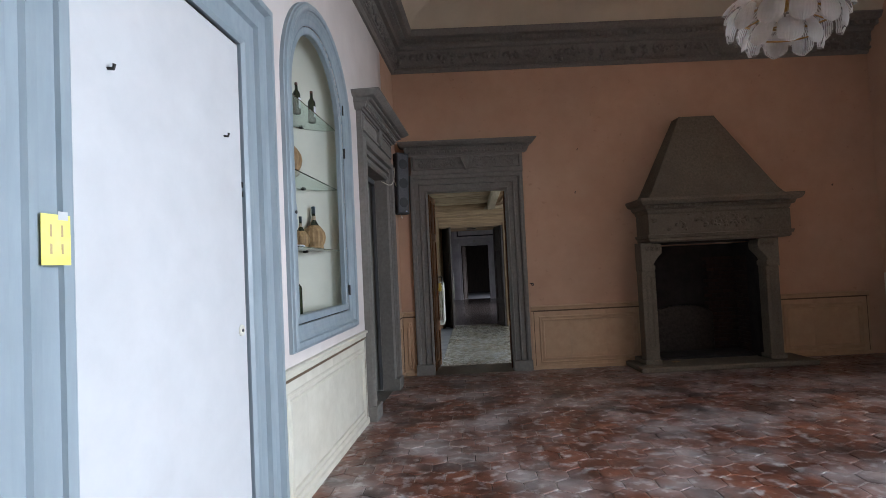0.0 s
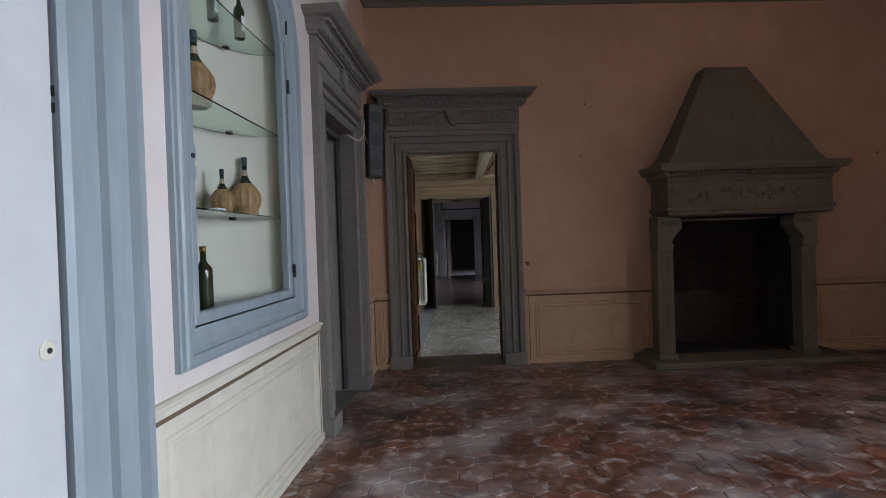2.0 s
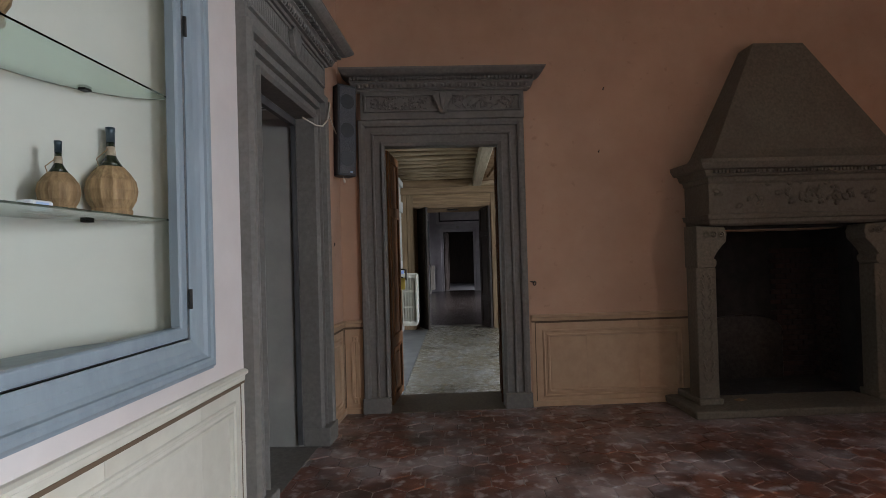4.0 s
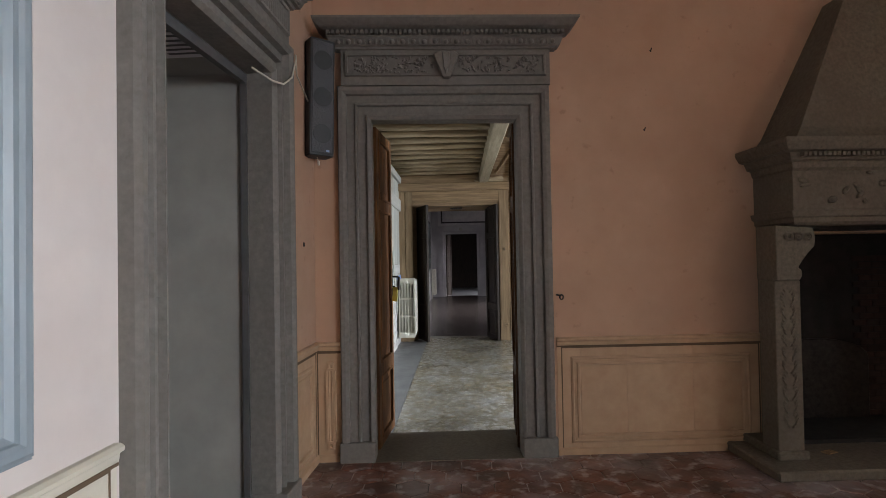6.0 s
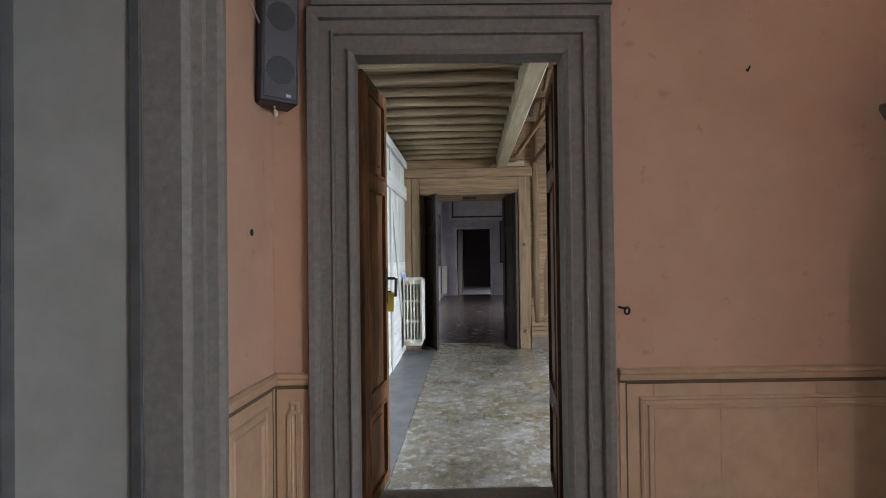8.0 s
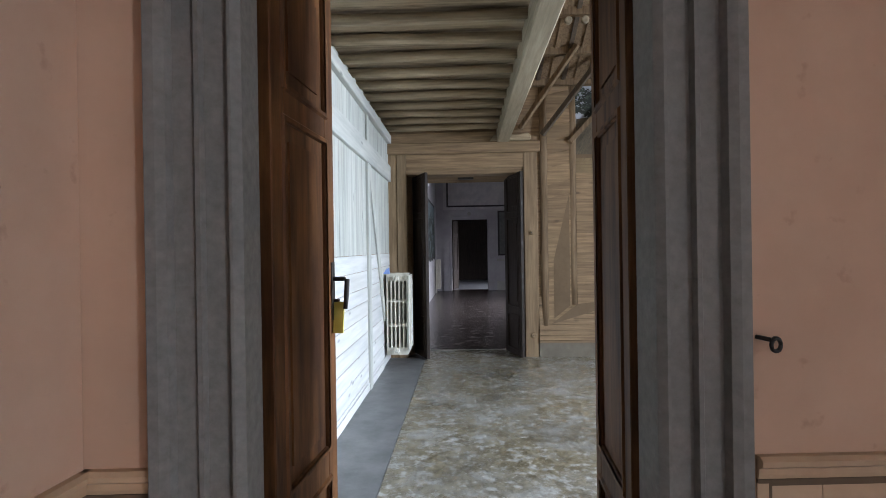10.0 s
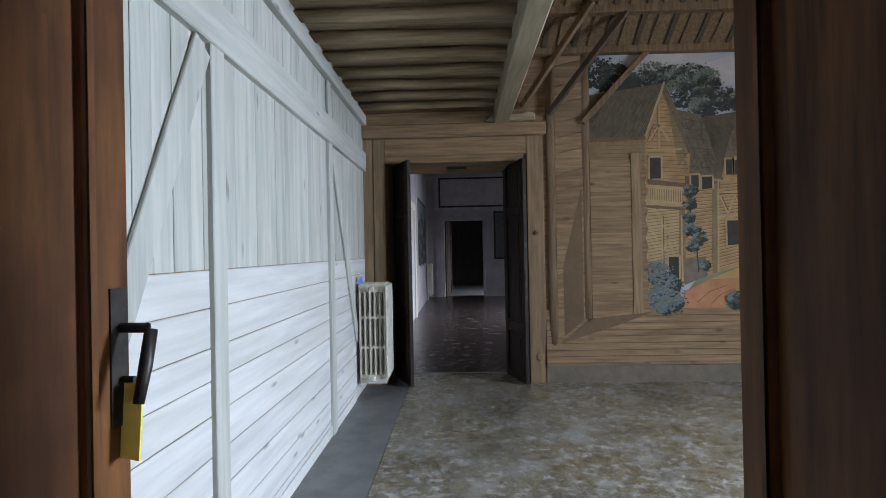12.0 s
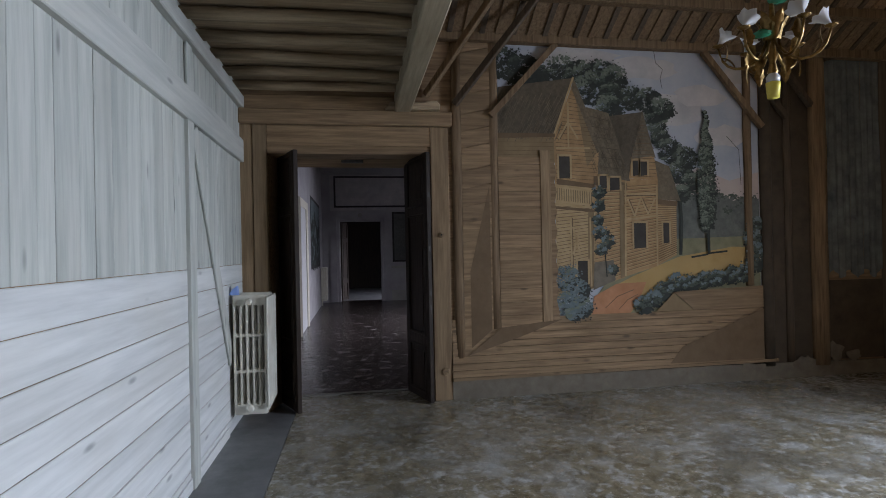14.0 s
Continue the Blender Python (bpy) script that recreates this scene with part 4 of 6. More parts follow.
def flask(u, d, z, h, at=LEFT):
    """A wine flask in a straw jacket."""
    f = thing("wine_flask", at @ pose(u, d, z), "straw covered wine flask with a dark neck", "bottle", "straw flasks in the niche")
    k = h / 0.38
    body = [(0.055, 0.0), (0.072, 0.012), (0.075, 0.03), (0.07, 0.04), (0.088, 0.075), (0.095, 0.115), (0.088, 0.155), (0.066, 0.19), (0.045, 0.215)]
    bm = bmesh.new()
    seg = 28
    rings = [[bm.verts.new(((r + (0.0035 if s % 2 else 0)) * k * math.cos(2 * math.pi * s / seg), (r + (0.0035 if s % 2 else 0)) * k * math.sin(2 * math.pi * s / seg), hh * k)) for s in range(seg)] for r, hh in body]
    for a, b in zip(rings, rings[1:]):
        for s in range(seg):
            bm.faces.new((a[s], a[(s + 1) % seg], b[(s + 1) % seg], b[s]))
    bm.faces.new(rings[0][::-1]), bm.faces.new(rings[-1])
    part("straw_jacket", bm, "straw", f)
    part("neck", lathe([(0.047 * k, 0.212 * k), (0.03 * k, 0.24 * k), (0.018 * k, 0.265 * k), (0.0155 * k, 0.32 * k)], 16), "darkglass", f, smooth=True)
    part("seal", lathe([(0.0165 * k, 0.318 * k), (0.017 * k, 0.362 * k), (0.018 * k, 0.364 * k), (0.018 * k, 0.38 * k), (0.004, 0.381 * k)], 16), "foil", f, "dark foil seal", smooth=True)
    part("neck_label", lathe([(0.0205 * k, 0.262 * k), (0.0165 * k, 0.30 * k)], 16), "oldpaper", f, "torn brown paper neck label")
    part("cord", tube([(-0.016, 0, 0.29 * k), (-0.05 * k, -0.01, 0.27 * k), (-0.085 * k, 0, 0.235 * k), (-0.07 * k, 0.0, 0.205 * k)], 0.0022, 5), "straw", f)
    return f


flask(-2.925, 0.25, SHELVES[0], 0.395)
flask(-3.18, 0.28, SHELVES[0], 0.285)
flask(-3.605, 0.20, SHELVES[1], 0.40)


def bottle(u, d, z, h, label, square=False):
    b = thing("wine_bottle", LEFT @ pose(u, d, z), label, "bottle", "dark bottles in the niche")
    k = h / 0.31
    if square:
        body = lathe([(0.036 * k, 0.0), (0.039 * k, 0.004), (0.039 * k, 0.198 * k), (0.037 * k, 0.212 * k), (0.018 * k, 0.236 * k), (0.0135 * k, 0.246 * k), (0.0125 * k, 0.29 * k)], 24)
    else:
        body = lathe([(0.034 * k, 0.0), (0.038 * k, 0.004), (0.038 * k, 0.185 * k), (0.033 * k, 0.21 * k), (0.016 * k, 0.235 * k), (0.0135 * k, 0.29 * k)], 20)
    part("glass_body", body, "darkglass", b, smooth=True)
    part("cap", lathe([(0.0148 * k, 0.285 * k), (0.0148 * k, 0.31 * k), (0.003, 0.311 * k)], 16), "brass" if square else "redfoil", b, smooth=True)
    bm = bmesh.new()
    for i in range(9):
        a = -2.3 + 1.5 * i / 8
        for zz in (0.05, 0.15):
            bm.verts.new((0.0386 * k * math.cos(a), 0.0386 * k * math.sin(a), zz * k))
    bm.verts.ensure_lookup_table()
    for i in range(8):
        bm.faces.new((bm.verts[2 * i], bm.verts[2 * i + 2], bm.verts[2 * i + 3], bm.verts[2 * i + 1]))
    part("label", bm, "labelblue" if square else "paper", b, "pale blue label" if square else "white paper label", at=pose(0, 0, 0, 0, 0, 55 if square else 0))
    return b


bottle(-3.705, 0.14, nz0 + 0.013, 0.35, "dark green glass bottle with a brass cap", True)
bottle(-3.10, 0.17, SHELVES[2], 0.27, "dark wine bottle with a white label")
bottle(-3.38, 0.20, SHELVES[2], 0.25, "dark wine bottle without a label")
cup_box = tagged(part("paper_box", boxes((-3.40, 0.20, SHELVES[0], -3.30, 0.26, SHELVES[0] + 0.035)), "paper", None, bevel=0.006, at=LEFT), "small white and pale blue crumpled packet", "box")
part("print", boxes((-3.38, 0.1985, SHELVES[0] + 0.008, -3.325, 0.1995, SHELVES[0] + 0.028)), "labelblue", cup_box)

# loudspeaker in the corner, turned to the room
spk = thing("loudspeaker", FRONT @ pose(0.085, -0.17, 2.72, 0, 1.5, 34), "black column loudspeaker hung on the wall", "loudspeaker")
part("cabinet", boxes((-0.095, -0.05, -0.43, 0.095, 0.10, 0.43)), "black", spk, bevel=0.006)
part("grille", boxes((-0.08, -0.056, -0.41, 0.08, -0.048, 0.41)), "mesh", spk, bevel=0.003)
for z in (-0.27, 0.0, 0.27):
    part("cone", lathe([(0.07, 0.0), (0.07, 0.002), (0.055, 0.0025), (0.02, 0.003)], 24), "black", spk, at=pose(0, -0.0565, z, 90))
part("badge", boxes((0.03, -0.0595, -0.40, 0.055, -0.0565, -0.385)), "labelblue", spk, "small blue badge")
part("bracket", boxes((-0.02, 0.10, -0.05, 0.02, 0.2, 0.05)), "iron", spk)
part("cord_end", tube([(0.0, 0.03, -0.43), (0.005, 0.02, -0.465), (0.0, 0.0, -0.49)], [0.006, 0.012, 0.007]), "cream", spk, "cream cord end")
cable = tagged(part("cable", tube([(-1.15, -0.02, 2.60), (-0.98, -0.07, 2.58), (-0.86, -0.09, 2.60), (-0.74, -0.1, 2.68), (-0.66, -0.1, 2.83), (-0.64, -0.09, 2.86), (-0.45, -0.03, 2.80), (-0.2, -0.04, 2.66)], 0.006, 6), "cream", None, smooth=True, at=LEFT), "thin cream cable looped to the loudspeaker", "cable")
# black disc stands for the shade inside the hole
hole = tagged(part("wall_hole", lathe([(0.018, 0), (0.018, 0.002), (0.006, 0.0025)], 14), "soot_and_shade", None, at=LEFT @ pose(-0.26, -0.001, 1.645, 90)), "small round hole with chipped plaster in the wall", "hole")
part("chipped_rim", lathe([(0.035, 0), (0.033, 0.0012), (0.02, 0.0012)], 9), "pink", hole, at=pose(-0.008, 0.004, -0.0005))
for x, z in ((2.632, 3.13), (2.568, 2.508), (6.3, 2.45)):
    tagged(part("nail", tube([(x, 0, z), (x, -0.025, z), (x + 0.002, -0.03, z + 0.012), (x, -0.012, z - 0.012)], 0.005, 6), "iron", None, at=FRONT), "rusty iron nail sticking out of the plaster", "nail", "rusty wall nails")
hook = thing("wall_hook", FRONT @ pose(1.852, 0, 1.232), "iron ring hook beside the doorway", "hook")
part("shank", tube([(0, 0, 0), (0.012, -0.02, -0.002), (0.03, -0.035, -0.006)], 0.0065, 8), "iron", hook)
part("ring", tube([(0.030 + 0.013 * math.cos(a), -0.04, -0.016 + 0.018 * math.sin(a)) for a in [2 * math.pi * k / 14 for k in range(15)]], 0.006, 6), "iron", hook, smooth=True)
sock = thing("wall_socket", FRONT @ pose(3.22, -0.007, 0.145), "round tan wall socket in the dado", "socket")
part("plate", lathe([(0.035, 0), (0.035, 0.006), (0.026, 0.009), (0.024, 0.006), (0.004, 0.006)], 22), "cream_shaded", sock, at=pose(0, 0, 0, 90), smooth=False)
for s in (-1, 1):
    part("pin_hole", lathe([(0.004, 0), (0.004, 0.001)], 8), "soot_and_shade", sock, at=pose(s * 0.009, -0.0065, 0, 90))

# notice taped under the head of the side doorway
notice = tagged(part("paper_notice", boxes((-1.62, 0.13, 2.659, -1.18, 0.46, 2.662)), "paper", None, at=LEFT), "printed white notice taped under the door head", "notice")
rng = random.Random(4)
for k in range(7):
    x = -1.58 + 0.055 * k
    part("print_line", boxes((x, 0.17 + 0.02 * rng.random(), 2.6575, x + 0.022, 0.40 + 0.04 * rng.random(), 2.6588)), "black", notice)

# brown door at the back of the side doorway
back = door_leaf(LEFT @ pose(-1.93, 0.69, 0), 0.98, 2.56, "darkwood_and_gloom", "closed dark brown panelled door in the deep reveal", "side doors")
part("frame", boxes((-0.06, -0.05, 0, -0.005, 0.05, 2.62), (0.985, -0.05, 0, 1.04, 0.05, 2.62), (-0.06, -0.05, 2.565, 1.04, 0.05, 2.64)), "slate", back, "slate grey painted frame")
setting("wall_reveal_back", boxes((-2.3, 0.76, -0.1, -0.6, 0.86, 3.0)), "plaster", "plaster behind the side door", "wall", LEFT)
setting("floor_reveal", boxes((-2.0, 0.0, -0.1, -0.885, 0.8, 0.002)), "stone", "grey stone sill of the side doorway", "threshold", LEFT)


# radiators
def radiator(at, sections, height, label, pitch=0.058, depth=0.15, columns=3):
    """A cast iron column radiator; sections run along x."""
    r = thing("radiator", at, label, "radiator", "cast iron radiators")
    col = bmesh.new()
    thin = 0.019 if columns == 3 else 0.010
    mid = [-depth / 2 + thin + (depth - 2 * thin) * k / (columns - 1) for k in range(columns)]
    ys = sorted(y + q * thin for y in mid for q in (-1, 1))
    zs = [0.0, 0.09, height * 0.36 - 0.012, height * 0.36 + 0.012, height * 0.66 - 0.012, height * 0.66 + 0.012, height - 0.09, height]
    grid = [[col.verts.new((-0.019, y, z)) for z in zs] for y in ys]
    for i in range(len(ys) - 1):
        for j in range(len(zs) - 1):
            if i % 2 == 0 or j % 2 == 0:
                col.faces.new((grid[i][j], grid[i][j + 1], grid[i + 1][j + 1], grid[i + 1][j]))
    bmesh.ops.recalc_face_normals(col, faces=col.faces)
    bmesh.ops.solidify(col, geom=list(col.faces), thickness=0.038)
    rim = [e for e in col.edges if len(e.link_faces) == 2 and e.calc_face_angle(0) > 1.0]
    bmesh.ops.bevel(col, geom=rim, offset=0.007, segments=2, affect="EDGES", clamp_overlap=True)
    me = mesh_of("section", col, "radiator")
    for k in range(sections):
        piece("section", me, r, pose((k + 0.5) * pitch, 0, 0))
    for z in (0.06, height - 0.055):
        part("end_plug", lathe([(0.032, 0), (0.032, 0.012), (0.02, 0.022), (0.006, 0.022)], 14), "radiator", r, at=pose(0.006, 0, z, 0, -90, 0))
        part("end_plug", lathe([(0.032, 0), (0.032, 0.012), (0.02, 0.022), (0.006, 0.022)], 14), "radiator", r, at=pose(sections * pitch - 0.006, 0, z, 0, 90, 0))
    if columns == 3:
        part("pipe", tube([(pitch / 2, 0.05, 0.05), (pitch / 2, 0.05, -0.14)], 0.012), "radiator", r)
    return r


rad1 = radiator(FRONT @ pose(6.80, -1.2, 0.16, 0, 0, 90), 16, 1.0, "grey column radiator in a dark corner")
part("stone_foot", boxes((0, -0.12, -0.16, 0.93, 0.1, -0.005)), "stone", rad1)

# ceiling lamp of ribbed glass petals
M["petal"] = glassy("ribbed_frosted_glass", (0.90, 0.93, 0.94), 0.35, 1.35)
M["petal"].node_tree.nodes["Principled BSDF"].inputs["Transmission Weight"].default_value = 0.8
lamp = thing("glass_chandelier", pose(2.95, 4.75, 3.36, 8, 6, 0), "round chandelier of ribbed frosted glass petals", "chandelier")
bm = bmesh.new()
nx, nz = 18, 10
grid = []
for i in range(nz + 1):
    t = i / nz
    row = []
    for k in range(nx + 1):
        s = k / nx - 0.5
        w = 0.20 * (1 - 0.55 * abs(2 * t - 1) ** 5 - (0.12 if t < 0.5 else 0.0) * (1 - 2 * t))
        row.append(bm.verts.new((s * w, 0.035 * math.sin(t * 2.6) - 0.10 * s * s + (0.0035 if k % 2 else 0) + (0.002 if i % 2 else 0), -0.22 * t - 0.02 * (1 - 4 * s * s) * t)))
    grid.append(row)
for a, b in zip(grid, grid[1:]):
    for k in range(nx):
        bm.faces.new((a[k], a[k + 1], b[k + 1], b[k]))
petal = mesh_of("petal", bm, "petal")
for n, rad, z, tilt in ((12, 0.40, 0.28, 8), (8, 0.24, 0.15, 12), (12, 0.33, 0.39, 42)):
    for k in range(n):
        piece("petal", petal, lamp, pose(0, 0, z, 0, 0, 360 * k / n + 9 * n) @ pose(0, rad, 0, tilt, 0, 0))
part("frame", tube([(0.36 * math.cos(a), 0.36 * math.sin(a), 0.2) for a in [2 * math.pi * k / 28 for k in range(29)]], 0.008, 6), "brass", lamp)
part("frame", tube([(0.24 * math.cos(a), 0.24 * math.sin(a), 0.06) for a in [2 * math.pi * k / 22 for k in range(23)]], 0.008, 6), "brass", lamp)
for k in range(3):
    part("arm", tube([(0, 0, 0.3), (0.36 * math.cos(2.1 * k), 0.36 * math.sin(2.1 * k), 0.2)], 0.006, 6), "brass", lamp)
part("stem", tube([(0, 0, 0.25), (0, 0, 1.78)], 0.012, 8), "brass", lamp)
# scraps on the floor
tagged(part("paper_scrap", boxes((-0.03, -0.02, 0, 0.03, 0.02, 0.006)), "paper", None, at=pose(3.3, 5.6, 0.003, 0, 0, 35)), "small white scrap on the tiled floor", "scrap", "scraps on floors")
tagged(part("paper_scrap", boxes((-0.05, -0.03, 0, 0.05, 0.03, 0.006)), "straw", None, at=FRONT @ pose(3.75, -0.3, 0.072, 0, 0, 20)), "tan scrap of card on the hearth", "scrap", "scraps on floors")


# ---- room two: boarding, timbers and painted end wall ----
rng = random.Random(21)
side = bpy.data.objects["wall_west_3"]
# lying boards below, upright boards above; one object each
z = FLOOR2
H = [0.12, 0.17, 0.17, 0.175, 0.18, 0.155, 0.145, 0.177, 0.168]
posts = [7.6, 9.746, 11.85, 13.9]
for h in H:
    z1 = min(z + h, 1.43)
    for a, b in zip(posts, posts[1:]):
        a, b = max(a + 0.06, 8.1), min(b + 0.04, FW2 - 0.002)
        bm = boxes((-(b - a) / 2, -0.008 - 0.002 * rng.random(), 0.002, (b - a) / 2, 0.0, z1 - z - 0.0015))
        part("board", bm, "plank_h", side, bevel=0.004, at=pose((a + b) / 2, 0, z))
    z = z1
y = 8.1
while y < FW2 - 0.01:
    w = rng.uniform(0.105, 0.185)
    b = min(y + w, FW2 - 0.002)
    part("upright_board", boxes((0.002, -0.006 - 0.003 * rng.random(), 1.432, b - y - 0.002, 0.0, 2.445)), "plank_v_shaded", side, bevel=0.002, at=pose(y, 0, 0))
    part("upright_board", boxes((0.002, -0.005 - 0.003 * rng.random(), 2.64, b - y - 0.002, 0.0, 3.19)), "plank_v_shaded", side, bevel=0.002, at=pose(y, 0, 0))
    y = b
frame2 = thing("wall_timbers", SIDE, "pale painted timber posts, rail and braces on boarding", "timber frame")
for a in (9.746, 11.86):
    part("post", boxes((a, -0.035, FLOOR2, a + 0.13, -0.001, 2.44)), "plank_v_shaded", frame2, bevel=0.005)
part("rail", boxes((8.1, -0.045, 2.43, FW2 - 0.002, -0.001, 2.65)), "plank_r", frame2, bevel=0.006)
part("wall_plate", boxes((8.1, -0.06, 2.955, FW2 - 0.003, -0.001, 3.075)), "plank_r", frame2, bevel=0.008)
for a in (9.78, 11.87):
    part("short_post", boxes((a, -0.03, 2.65, a + 0.11, -0.0105, 2.955)), "plank_v_shaded", frame2, bevel=0.004)
for (x0, z0), (x1, z1) in (((9.69, 2.40), (8.54, 0.20)), ((12.02, 2.40), (12.99, 0.60))):
    dx, dz = x1 - x0, z1 - z0
    n = math.hypot(dx, dz)
    ox, oz = -dz / n * 0.068, dx / n * 0.068
    part("brace", slab([(x0 + ox, z0 + oz), (x1 + ox, z1 + oz), (x1 - ox, z1 - oz), (x0 - ox, z0 - oz)], -0.03, -0.011), "plank_v_shaded", frame2, bevel=0.004)
skirt = tagged(part("skirting", boxes((8.1, -0.02, FLOOR2, 12.9, -0.010, 0.05)), "plank_h", None, at=SIDE), "low pale skirting edge along the boarding", "skirting", kind="structure")

# ceiling joists, main beam and plates
ceil = thing("joist_ceiling", pose(0, 0, 0), "rough wooden ceiling joists on a long beam", "ceiling beams")
for k in range(15):
    y = 13.33 - 0.38 * k
    bm = tube([(x, y + 0.006 * math.sin(x * 5 + k), 3.125 + 0.008 * math.sin(3 * x + 2 * k)) for x in (-0.92, -0.5, -0.1, 0.3, 0.66)], [0.040, 0.043, 0.041, 0.043, 0.041], 10)
    part("joist", bm, "beam_x", ceil, smooth=True)
part("main_beam", timber((0.685, 8.2, 3.06), (0.685, FW2 - 0.01, 3.04), 0.165, 0.20), "beam_y", ceil, bevel=0.012)
for k in range(38):
    y = 8.3 + 0.14 * k
    part("ceiling_board", boxes((-0.92, y, 3.178, 0.62, y + 0.136, 3.198)), "beam_x", ceil)
part("corbel", slab([(0.50, 2.955), (1.06, 2.955), (1.06, 3.02), (1.02, 3.05), (0.96, 3.05), (0.90, 3.03), (0.56, 3.03)], -0.13, -0.002), "beam_x", ceil, bevel=0.012, at=FAR)

# timber surround of the far doorway
fd = thing("painted_door_surround", FAR, "tan timber surround of the far doorway", "door surround")
part("post", boxes((-0.92, -0.014, FLOOR2, -0.80, -0.001, 2.80)), "tan_v", fd, bevel=0.003)
part("post", boxes((-0.797, -0.024, FLOOR2, -0.665, -0.001, 2.80)), "tan_v", fd, bevel=0.004)
part("post", boxes((0.965, -0.024, FLOOR2, 1.15, -0.001, 2.80)), "tan_v", fd, bevel=0.004)
part("lintel", boxes((-0.663, -0.018, 2.60, 0.963, -0.001, 2.80)), "tan_h", fd, bevel=0.004)
part("head_beam", boxes((-0.92, -0.07, 2.802, 1.19, -0.001, 2.955)), "tan_h", fd, bevel=0.012)
part("upper_board", boxes((-0.92, -0.03, 2.957, 0.60, -0.001, 3.10)), "tan_h", fd, bevel=0.006)
bm = bmesh.new()
for quad in (((-0.663, 0.0, 2.60), (0.963, 0.0, 2.60), (0.80, 0.49, 2.46), (-0.56, 0.49, 2.46)), ((-0.663, 0.0, FLOOR2), (-0.663, 0.0, 2.60), (-0.56, 0.49, 2.46), (-0.56, 0.49, FLOOR2)), ((0.963, 0.0, 2.60), (0.963, 0.0, FLOOR2), (0.80, 0.49, FLOOR2), (0.80, 0.49, 2.46))):
    f = [bm.verts.new(v) for v in quad]
    g = [bm.verts.new((v[0] + (0.02 if v[0] > 0 else -0.02), v[1], v[2] + (0.02 if v[2] > 2 else 0))) for v in quad]
    bm.faces.new(f), bm.faces.new(g[::-1])
    for k in range(4):
        bm.faces.new((f[k], f[(k + 1) % 4], g[(k + 1) % 4], g[k]))
bmesh.ops.recalc_face_normals(bm, faces=bm.faces)
part("reveal", bm, "tan_h", fd, "splayed tan board reveal")
part("latch", boxes((0.05, 0.30, 2.485, 0.28, 0.36, 2.515)), "iron", fd)
switch = thing("wall_switch", FAR @ pose(1.06, -0.025, 1.685), "old round dark wall switch", "switch")
part("base", lathe([(0.032, 0), (0.03, 0.012), (0.012, 0.02)], 18), "tan_v", switch, at=pose(0, 0, 0, 90))
part("toggle", lathe([(0.010, 0), (0.008, 0.02)], 10), "iron", switch, at=pose(0, -0.016, 0, 90))
socket2 = thing("wall_socket", FAR @ pose(1.08, -0.025, 0.27), "round tan wall socket on the timber post", "socket")
part("plate", lathe([(0.042, 0), (0.04, 0.010), (0.03, 0.014), (0.028, 0.010), (0.004, 0.010)], 22), "tan_v", socket2, at=pose(0, 0, 0, 90))
for s in (-1, 1):
    part("pin_hole", lathe([(0.005, 0), (0.005, 0.001)], 8), "soot_and_shade", socket2, at=pose(s * 0.01, -0.0105, 0, 90))

# dark doors of the far doorway
door_leaf(between(-0.62, 13.93, -0.375, 13.40, FLOOR2), 0.585, 2.56, "darkwood_and_gloom", "open dark brown door leaf beside the radiator", "double door of the far doorway")
fr = door_leaf(between(0.75, 14.03, 0.925, 13.46, FLOOR2), 0.596, 2.56, "darkwood_and_gloom", "open dark brown door leaf against the reveal", "double door of the far doorway")
for z in (0.95, 1.1, 1.55, 2.1):
    part("edge_plate", boxes((0.5965, -0.013, z, 0.598, 0.013, z + 0.05)), "iron", fr)

rad2 = radiator(pose(-0.90 + 0.085, 12.92, 0.13, 0, 0, 90), 4, 1.04, "cream column radiator beside the far doorway", pitch=0.11, depth=0.28, columns=6)
part("front_panel", boxes((-0.004, -0.162, 0.06, 0.45, -0.144, 1.02)), "radiator", rad2, "flat grey cream cover plate", bevel=0.004)
rad2.matrix_basis = pose(-0.90 + 0.16, 12.92, 0.13, 0, 0, 90)
M["blueplastic"] = plain("blue_plastic", (0.25, 0.38, 0.75), 0.5)
tagged(part("plastic_bag", slab([(-0.92, 1.17), (-0.84, 1.17), (-0.85, 1.25), (-0.89, 1.22)], 13.0, 13.06), "blueplastic", None), "small blue plastic scrap on the radiator", "bag")


# the painted landscape
def tone(name, a, b, size=9, amount=0.4):
    a, b = tuple(0.72 * c for c in a), tuple(0.76 * c for c in b)
    M[name] = surface("mural_" + name, a, b, size, 0.85, 0.03, stain=tuple(0.75 * c for c in a), stain_size=2.5, stain_amount=amount, vary=0)


tone("sky", (0.40, 0.45, 0.56), (0.62, 0.62, 0.65), 1.6, 0.0)
tone("glow", (0.58, 0.47, 0.43), (0.68, 0.58, 0.54), 2.5)
tone("cloud", (0.52, 0.50, 0.51), (0.70, 0.66, 0.64), 3.5)
tone("thatch", (0.13, 0.10, 0.063), (0.22, 0.172, 0.11), 26)
tone("thatch_dark", (0.085, 0.066, 0.044), (0.15, 0.117, 0.077), 26)
tone("house", (0.36, 0.215, 0.098), (0.53, 0.34, 0.165), 9)
tone("house_shade", (0.24, 0.165, 0.085), (0.30, 0.21, 0.11), 8)
tone("house_line", (0.16, 0.10, 0.05), (0.20, 0.13, 0.07), 8)
tone("house_light", (0.44, 0.30, 0.15), (0.58, 0.42, 0.23), 9)
tone("opening", (0.035, 0.028, 0.022), (0.06, 0.05, 0.04), 8)
tone("leaf_dark", (0.022, 0.028, 0.024), (0.042, 0.050, 0.040), 14)
tone("leaf", (0.06, 0.076, 0.06), (0.10, 0.12, 0.092), 14)
